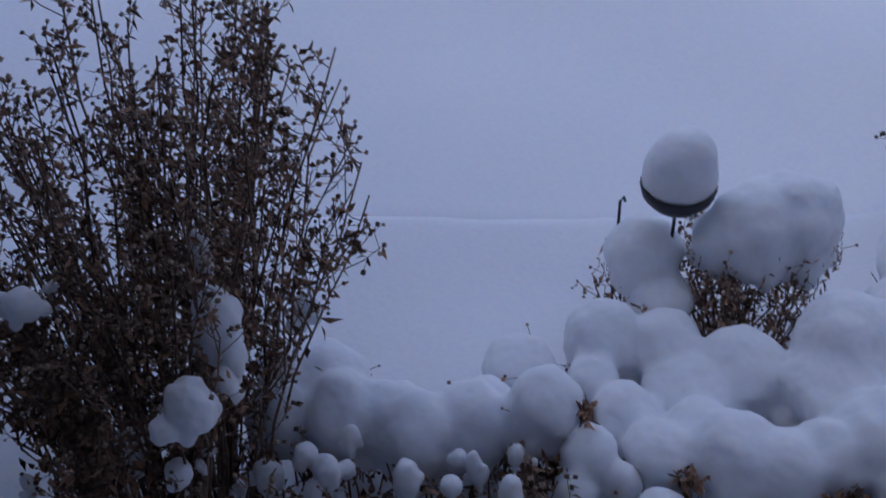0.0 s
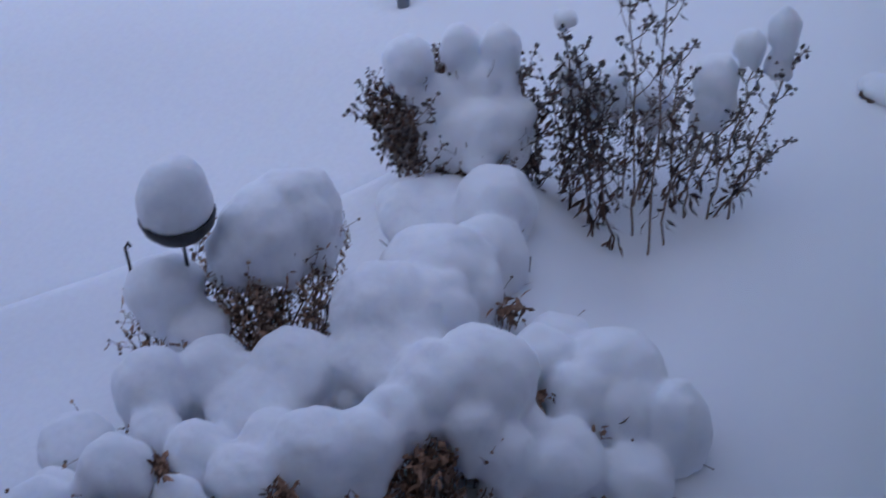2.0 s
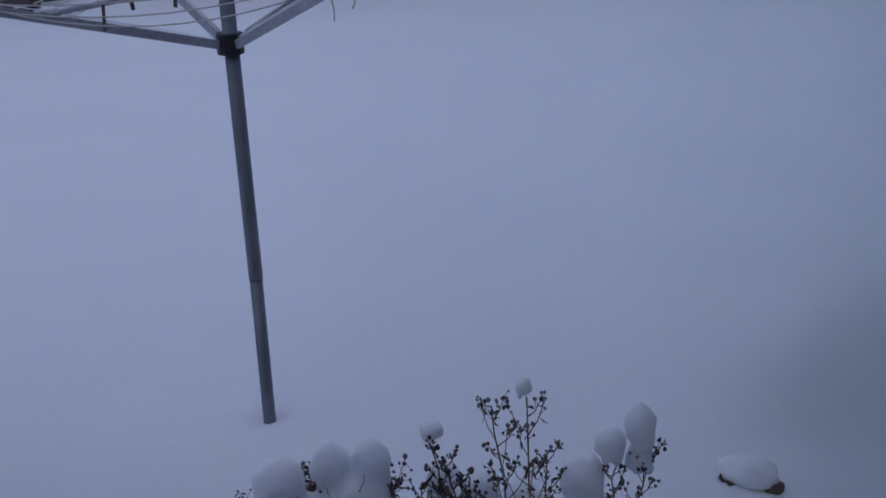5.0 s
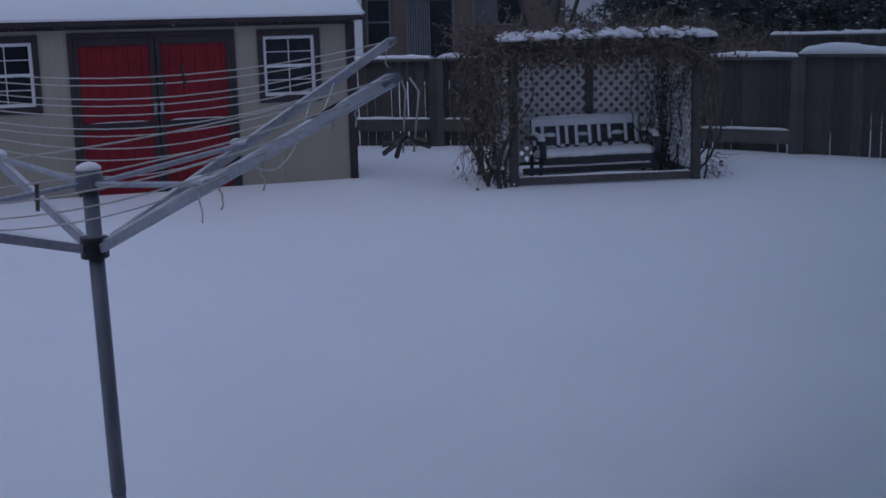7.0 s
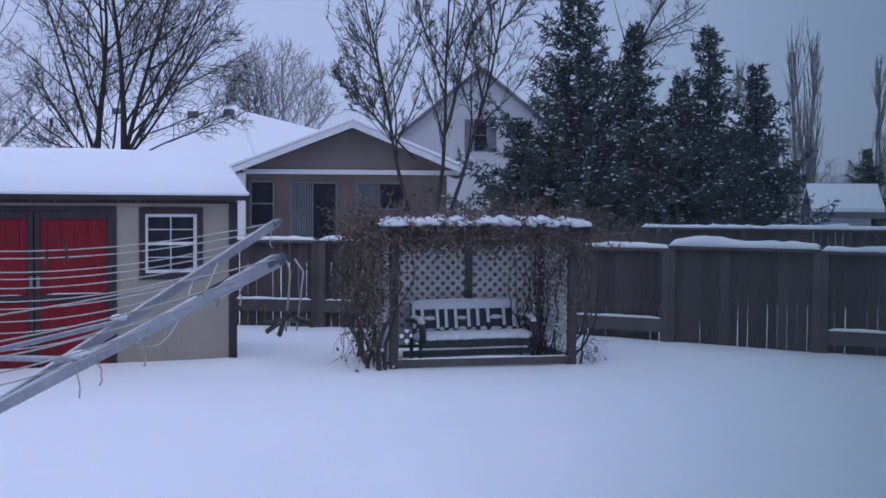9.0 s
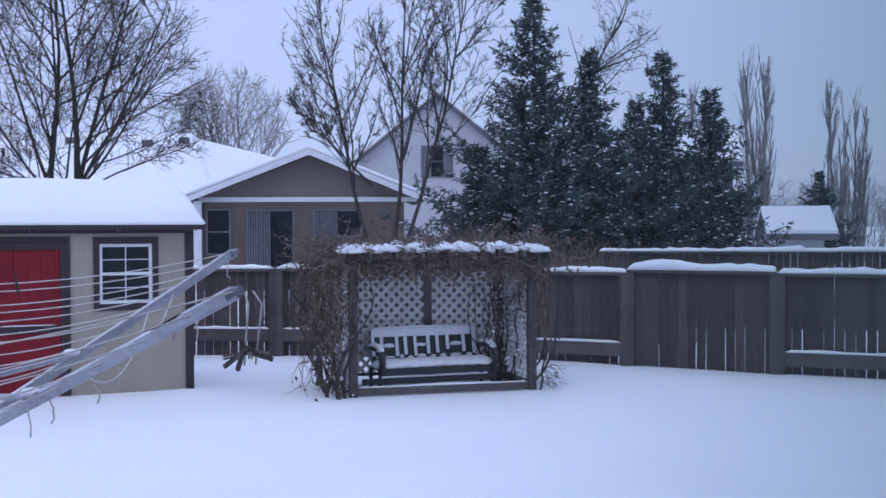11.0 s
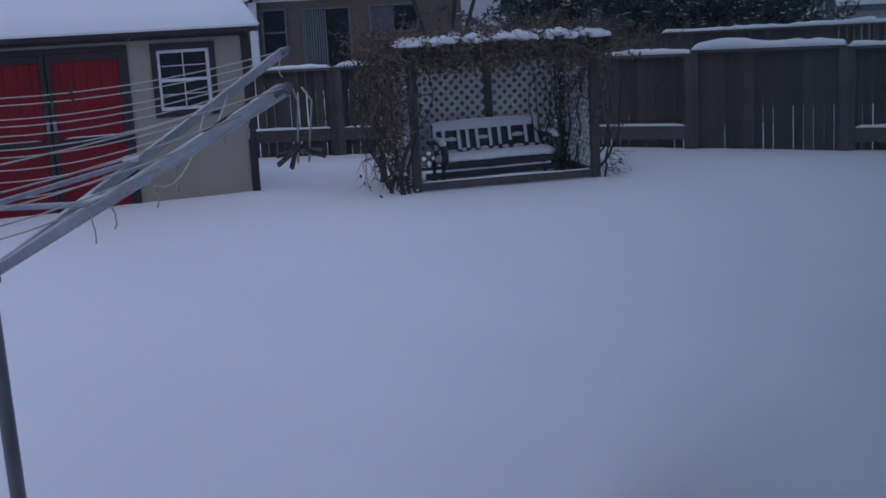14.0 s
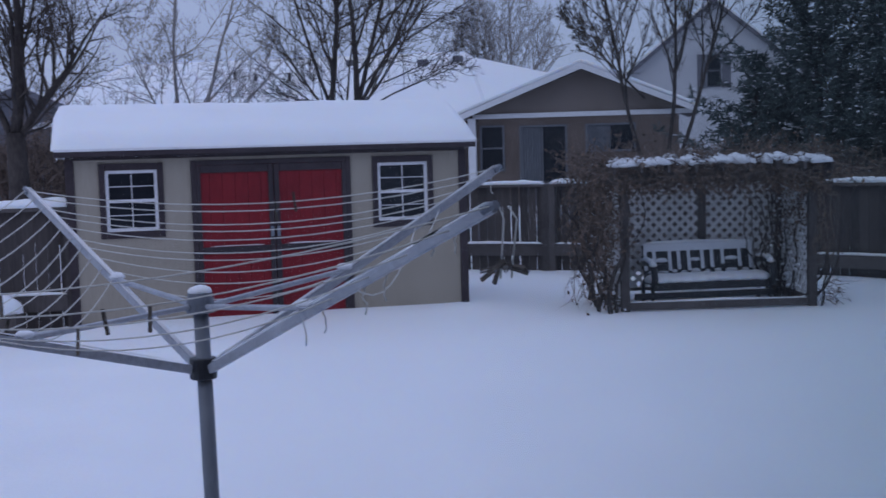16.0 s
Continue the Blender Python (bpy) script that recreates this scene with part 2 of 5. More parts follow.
def snow_strip(name, length, depth, height, parent, m, seed, droop=0.0):
    """Snow lying along a rail: uneven top, rounded edges, along local x."""
    b, n, k = Buf(), max(6, int(length / 0.07)), 9
    for i in range(n + 1):
        x = length * i / n
        end = min(1.0, min(i, n - i) / 1.5 + 0.25)
        h = height * end * (0.75 + 0.55 * noise.noise(Vector((x * 1.3, seed * 5.1, 0))) + 0.2 * noise.noise(Vector((x * 6, seed, 3))))
        for j in range(k):
            q = math.pi * j / (k - 1)
            b.v.append(Vector((x, -math.cos(q) * depth * (0.5 + 0.06 * noise.noise(Vector((x * 5, seed, j)))), max(0.004, h * math.sin(q) ** 0.6) - droop * (j in (0, k - 1)))))
    for i in range(n):
        for j in range(k):
            w = (j + 1) % k
            b.f.append((i * k + j, i * k + w, (i + 1) * k + w, (i + 1) * k + j))
    b.f += [tuple(range(k)), tuple(n * k + j for j in reversed(range(k)))]
    ob = part(name, b, SNOW, parent, smooth=True)
    if parent:
        ob.matrix_local = m
    else:
        ob.matrix_world = m
    return ob


def rand_dir(rng, up=0.0):
    d = Vector((rng.gauss(0, 1), rng.gauss(0, 1), rng.gauss(0, 1) + up))
    return d.normalized()


# ---- ground: one sheet of deep snow ----
def smooth(a, b, x):
    q = min(1.0, max(0.0, (x - a) / (b - a)))
    return q * q * (3 - 2 * q)


def ground_z(x, y):
    z = 0.035 * noise.noise(Vector((x * 0.30, y * 0.30, 0))) + 0.012 * noise.noise(Vector((x * 1.3, y * 1.1, 4)))
    z *= smooth(0.5, 5, math.hypot(x, y - 1.0)) * 0.7 + 0.3
    # crease where the lawn's edge lies buried
    s = (x + 2.15) * 0.75 - (y - 1.42) * 0.66 + 0.03 * noise.noise(Vector((x * 3, y * 3, 9)))
    near = 1 - smooth(0.9, 1.6, math.hypot(x + 1.95, y - 1.65))
    z += near * (0.085 * smooth(-0.03, 0.03, s) - 0.085 - 0.075 * math.exp(-((s + 0.015) / 0.035) ** 2))
    # snow heaped over the flower bed
    for cx, cy, r, h in BED_HEAPS:
        q = math.hypot(x - cx, y - cy) / r
        if q < 1:
            z += h * (1 - q * q) ** 2
    # dip that leads away past the rock, sunk in to darken the snow there
    u, n = (x + 0.05) * 0.93 + (y - 3.42) * 0.37, -(x + 0.05) * 0.37 + (y - 3.42) * 0.93
    if u > 0:
        z -= 0.42 * smooth(0.0, 1.2, u) * (1 - smooth(0.02 + 0.40 * u, 0.34 + 0.92 * u, abs(n))) * (1 - smooth(3.0, 6.0, u))
    pole = (x + 1.53) ** 2 + (y - 3.39) ** 2
    z += 0.048 * math.exp(-pole / 0.2) - 0.028 * math.exp(-pole / 0.004)
    # drift against the shed
    a = (x + 7.23) * 0.879 + (y - 12.31) * 0.477
    c = -(x + 7.23) * 0.477 + (y - 12.31) * 0.879
    if -0.6 < a < 5.3 and -1.2 < c < 2.6:
        z += 0.06 * smooth(-1.2, -0.1, c) * smooth(-0.6, 0.2, a) * (1 - smooth(4.6, 5.3, a))
    return z


BED_HEAPS = [(-0.40, 1.78, 0.45, 0.10), (-0.75, 2.03, 0.45, 0.15), (-0.8, 1.5, 0.5, 0.07), (-1.25, 1.2, 0.55, 0.08), (-0.90, 2.40, 0.40, 0.12), (-0.70, 2.25, 0.35, 0.08), (0.2, 2.1, 0.8, 0.07), (-0.46, 1.12, 0.40, -0.14), (-0.62, 0.80, 0.35, -0.10)]


def spread(*runs):
    out = []
    for a, b, step in runs:
        out += list(np.arange(a, b - 1e-6, step))
    return out + [runs[-1][1]]


gx = spread((-900, -120, 130), (-120, -24, 12), (-24, -9, 0.8), (-9, -2.6, 0.2), (-2.6, 2.2, 0.03), (2.2, 8, 0.2), (8, 24, 0.8), (24, 120, 12), (120, 900, 130))
gy = spread((-300, -20, 60), (-20, -1, 1.0), (-1, 0.2, 0.2), (0.2, 4.8, 0.03), (4.8, 18.4, 0.2), (18.4, 40, 0.9), (40, 130, 10), (130, 1500, 170))
gb = Buf()
gb.v = [Vector((x, y, ground_z(x, y))) for y in gy for x in gx]
W = len(gx)
gb.f = [(j * W + i, j * W + i + 1, (j + 1) * W + i + 1, (j + 1) * W + i) for j in range(len(gy) - 1) for i in range(W - 1)]
tagged(part("ground", gb, SNOW, smooth=True), "deep fresh snow over a back garden lawn", "ground", kind="structure")

# the house: the outer wall with the tall window through which one looks, and the room behind it
def setting(name, boxes, mat, label, category, bevel=0.0):
    b = Buf()
    for q in boxes:
        b.box(*q)
    return tagged(part(name, b, mat, bevel=bevel), label, category, kind="structure")


setting("wall_house", [(-9, 0.20, -0.3, -2.34, 0.32, 2.6), (0.50, 0.20, -0.3, 1.948, 0.32, 2.6), (-2.34, 0.20, 2.45, 0.50, 0.32, 2.6), (-2.34, 0.20, -0.3, 0.50, 0.32, -0.12)], PALE_WALL, "pale siding wall of the house with a tall window", "wall")
setting("wall_room", [(-4.0, -4.1, -0.3, 1.948, -4.0, 2.6), (-4.1, -4.0, -0.3, -4.0, 0.198, 2.6), (1.85, -3.998, -0.3, 1.948, 0.198, 2.6)], WHITE, "plain painted walls of the room", "wall")
setting("floor", [(-3.998, -3.998, -0.4, 1.848, 0.198, -0.31)], POST_WOOD, "dark wooden floor of the room", "floor")
setting("ceiling", [(-4.1, -4.1, 2.605, 1.95, 0.32, 2.68)], WHITE, "white ceiling of the room", "ceiling")
# unseen soffit, added to keep sky light off the near bed
setting("eave", [(-9.3, -4.3, 2.69, 1.948, 0.45, 2.84)], WHITE, "unseen white soffit added to dim the flower bed", "eave")
# wall out of view, added to block the sky on the right
setting("wall_sky_block", [(1.95, -4.1, -0.3, 2.25, 4.4, 4.8)], BRICK, "unseen brown brick wall added to shade the snow beside the bed", "wall")
window = setting("window_1", [(-2.338, 0.225, -0.118, -2.27, 0.295, 2.448), (0.43, 0.225, -0.118, 0.498, 0.295, 2.448), (-2.268, 0.225, 2.38, 0.428, 0.295, 2.448), (-2.268, 0.225, -0.118, 0.428, 0.295, -0.06)], WHITE, "tall white-framed window of the house", "window", 0.004)
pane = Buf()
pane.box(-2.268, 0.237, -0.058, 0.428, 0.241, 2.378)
pane = part("pane", pane, PANE, window, "window glass, its tint darker and greenish toward the jamb")
pane.visible_shadow = False


# ---- garden shed ----
def build_shed():
    shed = empty("garden_shed", pose(-7.23, 12.31, 0, 0, 0, 28.46), "tan garden shed with red double doors and a snow-laden roof", "shed")
    w, d, h = 4.70, 2.25, 1.99
    for a, z0, c, z1 in ((0, -0.3, 0.42, h), (1.00, -0.3, 1.44, h), (3.24, -0.3, 3.60, h), (4.22, -0.3, w, h), (0.42, -0.3, 1.00, 1.11), (3.60, -0.3, 4.22, 1.11), (0.42, 1.81, 1.00, h), (3.60, 1.81, 4.22, h), (1.44, 1.86, 3.24, h)):
        block("wall_panel", (a, 0, z0, c, 0.09, z1), SIDING, shed, "", 0)
    for x in (0.0, w - 0.09):
        side = Buf()
        side.box(x, 0.092, -0.3, x + 0.09, d, h)
        s = len(side.v)
        side.v += [Vector((x + o, y, z)) for o in (0, 0.09) for y, z in ((0.0, h), (d, h), (d / 2, h + 0.42))]
        side.f += [(s, s + 1, s + 2), (s + 5, s + 4, s + 3), (s, s + 2, s + 5, s + 3), (s + 1, s + 4, s + 5, s + 2)]
        part("side_wall", side, SIDING, shed)
    block("back_wall", (0.092, d - 0.09, -0.3, w - 0.092, d, h), SIDING, shed)
    block("floor_board", (0.1, 0.1, -0.3, w - 0.1, d - 0.1, -0.15), GREY_WOOD, shed)
    for x in (-0.015, w - 0.085):
        block("corner_board", (x, -0.025, -0.3, x + 0.10, -0.003, h - 0.05), TRIM, shed, "dark brown corner trim")
    block("frieze_board", (-0.01, -0.022, h - 0.055, w + 0.01, -0.003, h + 0.03), TRIM, shed)
    # roof of two slopes with its fascia and a thick quilt of snow
    for sgn, name in ((1, "roof_front"), (-1, "roof_back")):
        roof, mid = Buf(), d / 2
        y0 = mid - sgn * (mid + 0.14)
        s = len(roof.v)
        for x in (-0.12, w + 0.10):
            roof.v += [Vector((x, y0, h + 0.0)), Vector((x, mid, h + 0.47)), Vector((x, mid, h + 0.53)), Vector((x, y0, h + 0.06))]
        roof.f += [(0, 1, 5, 4), (1, 2, 6, 5), (2, 3, 7, 6), (3, 0, 4, 7), (0, 3, 2, 1), (4, 5, 6, 7)]
        part(name, roof, TRIM, shed)
    block("fascia", (-0.12, -0.165, h - 0.015, w + 0.10, -0.142, h + 0.07), TRIM, shed, "dark fascia board under the eave")
    block("drip_edge", (-0.125, -0.176, h + 0.045, w + 0.105, -0.166, h + 0.075), WHITE, shed)
    quilt, nx, ny = Buf(), 70, 30
    for i in range(nx + 1):
        for j in range(ny + 1):
            x, q = -0.15 + (w + 0.28) * i / nx, 2.0 * j / ny - 1
            e = min(1.0, min(i, nx - i) / 1.3) ** 0.5 * min(1.0, (1 - abs(q)) * ny / 5.0) ** 0.5
            base = h + 0.06 + 0.47 * (1 - abs(q))
            round_top = -0.05 * math.exp(-(q / 0.13) ** 2)
            z = base + (0.14 + 0.02 * noise.noise(Vector((x * 1.1, q * 2, 2))) + 0.008 * noise.noise(Vector((x * 5, q * 8, 6)))) * e + round_top
            quilt.v.append(Vector((x, d / 2 + q * (d / 2 + 0.17), z)))
    for i in range(nx):
        for j in range(ny):
            s = i * (ny + 1) + j
            quilt.f.append((s, s + ny + 1, s + ny + 2, s + 1))
    part("roof_snow", quilt, SNOW, shed, "thick smooth quilt of snow on the roof", smooth=True)
    # double doors
    for k, (a, c) in enumerate(((1.44, 2.335), (2.345, 3.24))):
        door = part("door", Buf(), RED, shed, "red painted shed door with dark battens")
        leaf = Buf()
        leaf.box(a, 0.02, -0.25, c, 0.035, 1.858)
        door.data = leaf.mesh("door", RED)
        for i in range(6):
            x = a + (c - a) * i / 6
            block("plank", (x + 0.0015, 0.0, -0.25, x + (c - a) / 6 - 0.0015, 0.0195, 1.858), RED, door, "", 0.003)
        lo, hi = (0.05, 0.06) if k == 0 else (0.06, 0.085)
        for x0, z0, x1, z1 in ((a, -0.2, a + lo, 1.84), (c - hi, -0.2, c, 1.84), (a + lo + 0.002, 1.75, c - hi - 0.002, 1.84), (a + lo + 0.002, 0.80, c - hi - 0.002, 0.88), (a + lo + 0.002, -0.2, c - hi - 0.002, -0.05)):
            block("batten", (x0, -0.022, z0, x1, -0.002, z1), TRIM, door)
        ledge = snow_strip("ledge_snow", c - a - 0.24, 0.02, 0.02, door, pose(a + 0.12, -0.016, 0.882), k + 3.3)
        block("handle", ((c - 0.05) if k == 0 else a + 0.015, -0.05, 0.98, (c - 0.015) if k == 0 else a + 0.05, -0.024, 1.10), POLE, door, "grey metal door handle", 0.004)
    for x0, z0, x1, z1 in ((1.38, -0.2, 1.438, 1.90), (3.21, -0.2, 3.265, 1.90), (1.44, 1.842, 3.208, 1.90)):
        block("door_casing", (x0, -0.028, z0, x1, -0.004, z1), TRIM, shed)
    # two sash windows
    for a, c in ((0.42, 1.00), (3.60, 4.22)):
        win = part("window", Buf(), WHITE, shed, "small white sash window with eight panes in dark casing")
        z0, z1 = 1.11, 1.81
        sash = Buf()
        for x in (a, c - 0.035):
            sash.box(x, 0.008, z0, x + 0.035, 0.05, z1)
        for z in (z0, (z0 + z1) / 2 - 0.02, z1 - 0.035):
            sash.box(a + 0.035, 0.01, z, c - 0.035, 0.048, z + 0.035)
        win.data = sash.mesh("window", WHITE)
        for r in range(2):
            lo, hi = (z0 + 0.035, (z0 + z1) / 2 - 0.02) if r == 0 else ((z0 + z1) / 2 + 0.015, z1 - 0.035)
            block("pane", (a + 0.036, 0.032, lo, c - 0.036, 0.038, hi), GLASS, win, "dark glass pane", 0)
            block("muntin", ((a + c) / 2 - 0.005, 0.016, lo, (a + c) / 2 + 0.005, 0.031, hi), WHITE, win, "", 0.002)
            block("muntin", (a + 0.036, 0.018, (lo + hi) / 2 - 0.005, c - 0.036, 0.0315, (lo + hi) / 2 + 0.005), WHITE, win, "", 0.002)
        for x0, q0, x1, q1 in ((a - 0.07, z0 - 0.08, a - 0.002, z1 + 0.08), (c + 0.002, z0 - 0.08, c + 0.07, z1 + 0.08), (a, z1 + 0.002, c, z1 + 0.08), (a, z0 - 0.08, c, z0 - 0.002)):
            block("casing", (x0, -0.024, q0, x1, -0.003, q1), TRIM, win, "dark brown window casing", 0.004)
        snow_strip("sill_snow", c - a, 0.03, 0.022, win, pose(a, -0.005, z0 - 0.004), a)
    # short icicles along the eave
    rng = random.Random(5)
    ice = Buf()
    for i in range(70):
        x = rng.uniform(-0.1, w + 0.08)
        n = rng.uniform(0.015, 0.05)
        ice.tube([Vector((x, -0.16, h - 0.014)), Vector((x, -0.16, h - 0.014 - n))], 0.005, 0.001, 5)
    tagged(part("icicles", ice, ICE, shed), kind="stuff")
    return shed


build_shed()


# ---- fences ----
def fence(a, b, high, posts, seed, rail_low=0.42, skirt=True, snow=0.075, lift=0.0, gaps=(0.88, 0.93, 0.955, 0.975, 0.99, 1.0)):
    """A board fence from a to b: posts, rails, boards, snow on cap and lower rail. high: height over the snow."""
    a, b = Vector((*a, 0)), Vector((*b, 0))
    run = (b - a).length
    f = empty("board_fence", Matrix.Translation(a) @ pose(0, 0, 0, 0, 0, math.degrees(math.atan2(b.y - a.y, b.x - a.x))), "weathered grey board fence with snow on its rails", "fence", "garden fence")
    rng = random.Random(seed)
    pm, bm = Buf(), Buf()
    pm.box(-0.055, -0.055, -0.35, 0.055, 0.055, high + 0.02)
    post_mesh = pm.mesh("post", POST_WOOD)
    wide = 0.135
    bm.box(0, -0.009, 0.0, wide - 0.004, 0.009, 1.0)
    board_mesh = bm.mesh("board", GREY_WOOD)
    for i in range(posts + 1):
        p = new("post", post_mesh)
        p.parent = f
        p.matrix_local = pose(run * i / posts, -0.02, rng.uniform(-0.01, 0.02))
    for i in range(posts):
        x0, x1 = run * i / posts + 0.057, run * (i + 1) / posts - 0.057
        block("cap_rail", (x0 - 0.05, -0.085, high - 0.045, x1 + 0.05, 0.06, high - 0.005), POST_WOOD, f, "flat cap rail", 0.005)
        snow_strip("rail_snow", x1 - x0 + 0.2, 0.155, snow * 1.12, f, pose(x0 - 0.10, -0.012, high - 0.006), seed + i)
        if skirt:
            block("lower_rail", (x0, -0.075, rail_low - 0.19, x1, -0.035, rail_low), POST_WOOD, f, "", 0.005)
            snow_strip("rail_snow", x1 - x0, 0.07, 0.05, f, pose(x0, -0.05, rail_low - 0.002), seed + i + 20)
    n = int(math.ceil(run / wide))
    for i in range(n):
        o = new("board", board_mesh)
        o.parent = f
        z0 = -0.3 + lift
        o.matrix_local = Matrix.Translation((i * wide + rng.uniform(0, 0.004), 0.025 + rng.uniform(-0.004, 0.004), z0)) @ pose(0, 0, 0, 0, rng.uniform(-0.12, 0.12), 0) @ Matrix.Diagonal((min(rng.choice(gaps), (run - i * wide) / wide), 1, high - 0.046 - z0, 1))
    return f


fence((-9.6, 19.2), (-2.72, 18.75), 1.36, 5, 2)
fence((-2.60, 18.74), (0.9, 17.9), 1.36, 2, 3)
fence((0.98, 17.88), (2.54, 17.15), 1.34, 1, 4, rail_low=0.33)
fence((2.62, 17.12), (4.40, 16.15), 1.38, 1, 5, skirt=False, snow=0.13)
fence((4.48, 16.12), (9.3, 14.0), 1.36, 3, 6, rail_low=0.30, snow=0.10)
fence((3.1, 24.1), (12.5, 21.6), 1.50, 5, 7, skirt=False, snow=0.1)
fence((-12.6, 9.8), (-7.28, 12.39), 1.42, 3, 8, snow=0.12, gaps=(0.98, 0.99, 1.0))


# ---- vine-covered arbour with its bench ----
def lattice_panel(parent, m, wide, z0, z1, step=0.136):
    p = part("lattice_panel", Buf(), POST_WOOD, parent, "diagonal lattice panel of pale slats")
    fr = Buf()
    fr.box(0, -0.014, z0 - 0.04, wide, 0.014, z0)
    p.data = fr.mesh("lattice_panel", POST_WOOD)
    p.matrix_local = m
    block("panel_rail", (0, -0.014, z1, wide, 0.014, z1 + 0.04), POST_WOOD, p, "", 0)
    tall, half = z1 - z0, 0.022
    for sgn in (1, -1):
        c = step / 2
        while c < wide + tall:
            x0, x1 = max(0.0, c - tall), min(wide, c)
            if x1 - x0 > 0.04:
                b = Buf()
                y = 0.006 * sgn
                ends = []
                for x in (x0, x1):
                    z = z0 + (c - x)
                    ends.append((x if sgn > 0 else wide - x, z))
                (ax, az), (bx, bz) = ends
                dx, dz = bx - ax, bz - az
                k = half / math.hypot(dx, dz)
                ox, oz = -dz * k, dx * k
                for yy in (y - 0.004, y + 0.004):
                    b.v += [Vector((ax + ox, yy, az + oz)), Vector((bx + ox, yy, bz + oz)), Vector((bx - ox, yy, bz - oz)), Vector((ax - ox, yy, az - oz))]
                b.f += [(0, 1, 2, 3), (7, 6, 5, 4), (0, 4, 5, 1), (1, 5, 6, 2), (2, 6, 7, 3), (3, 7, 4, 0)]
                part("slat", b, LATTICE, p)
            c += step
    return p


def build_arbour():
    ar = empty("garden_arbour", pose(-1.12, 14.17, 0, 0, 0, 15.5), "wooden lattice arbour overgrown with bare vines, snow on top", "arbour")
    w, d, h = 2.23, 1.22, 1.615
    pb = Buf()
    pb.box(-0.048, -0.048, -0.3, 0.048, 0.048, h)
    pm = pb.mesh("post", POST_WOOD)
    for x, y in ((0, 0), (w, 0), (0, d), (w, d), (w * 0.55, d)):
        o = new("post", pm)
        o.parent = ar
        o.matrix_local = pose(x, y, 0)
    for y in (-0.07, d + 0.05):
        block("beam", (-0.22, y - 0.02, h - 0.13, w + 0.22, y + 0.02, h), POST_WOOD, ar)
    for i in range(9):
        x = -0.15 + (w + 0.3) * i / 8
        block("rafter", (x - 0.018, -0.25, h + 0.002, x + 0.018, d + 0.22, h + 0.09), POST_WOOD, ar)
    block("sill_board", (0.05, -0.02, 0.0, w - 0.05, 0.02, 0.09), POST_WOOD, ar)
    snow_strip("sill_snow", w - 0.1, 0.05, 0.03, ar, pose(0.05, 0, 0.088), 8.8)
    lattice_panel(ar, pose(0.05, d + 0.01, 0), w * 0.55 - 0.1, 0.12, h - 0.17)
    lattice_panel(ar, pose(w * 0.55 + 0.05, d + 0.01, 0), w * 0.45 - 0.1, 0.12, h - 0.17)
    lattice_panel(ar, pose(0, 0.05, 0, 0, 0, 90), d - 0.1, 0.1, h - 0.17)
    lattice_panel(ar, pose(w, 0.05, 0, 0, 0, 90), d - 0.1, 0.1, h - 0.17)
    for x in (0, w):
        block("side_sill", (x - 0.02, 0.05, 0.0, x + 0.02, d - 0.05, 0.08), POST_WOOD, ar)
    # snow in clumps along the top
    top, rng = Buf(), random.Random(12)
    for c, half in ((0.02, 0.19), (0.40, 0.17), (0.82, 0.13), (1.10, 0.10), (1.38, 0.15), (1.80, 0.16), (2.22, 0.17)):
        for i in range(16):
            x, y = c + rng.uniform(-half, half), rng.choice((-0.2, -0.12, 0.1, 0.4, 0.8)) + rng.uniform(-0.07, 0.07)
            top.blob((x, y, h + 0.11 + rng.uniform(-0.02, 0.03)), rng.uniform(0.05, 0.10), rng.uniform(0.05, 0.11), rng.uniform(0.03, 0.065), i + c, 0.5, 8, 12)
    tagged(part("top_snow", top, SNOW_CLUMP, ar, "clumps of snow on the arbour's top", smooth=True), kind="stuff")
    # the vine: stems up the posts, a tangle over the roof, dead leaves and hanging ends
    vine = empty("climbing_vine", pose(-1.12, 14.17, 0, 0, 0, 15.5), "bare brown climbing vine with withered leaves on the arbour", "vine")
    stems, twigs, leaves = Buf(), Buf(), Buf()

    def wander(p, d0, n, step, up, buf, r, leafy, sides=4):
        pts, q = [Vector(p)], Vector(d0).normalized()
        for _ in range(n):
            q = (q + rand_dir(rng) * 0.45 + Vector((0, 0, up))).normalized()
            pts.append(pts[-1] + q * step)
            if rng.random() < leafy:
                leaves.leaf(pts[-1], rand_dir(rng, -0.5), rand_dir(rng), rng.uniform(0.03, 0.065), rng.uniform(0.02, 0.045), 0.5)
        buf.tube(pts, r, r * 0.4, sides)
        return pts

    for k in range(22):
        x = rng.uniform(-0.26, -0.04) if k < 10 else w + rng.uniform(-0.05, 0.12)
        y = rng.uniform(-0.1, d)
        wander((x, y, -0.05), (rng.uniform(-0.3, 0.3), 0, 1), 20, 0.085, 0.28, stems, rng.uniform(0.008, 0.02), 0.1, 5)
    for x, y, r in ((-0.20, -0.16, 0.034), (-0.30, 0.05, 0.028), (-0.12, -0.1, 0.024), (-0.26, 0.4, 0.03)):
        wander((x, y, -0.05), (0.35, 0.1, 1), 13, 0.09, 0.3, stems, r, 0.05, 8)
    for k in range(16):
        wander((rng.uniform(w * 0.88, w - 0.03), d - 0.08 - rng.random() * 0.5, 0.0), (-0.2, -0.1, 1), 16, 0.09, 0.2, stems, 0.012, 0.1, 5)
    for k in range(1150):
        x = rng.uniform(-0.45, w + 0.35)
        y = rng.uniform(-0.32, d + 0.3)
        wander((x, y, h + rng.uniform(-0.10, 0.20)), (rng.gauss(0, 1), rng.gauss(0, 0.6), 0.05), 9, 0.055, -0.03, twigs, rng.uniform(0.003, 0.006), 0.35, 3)
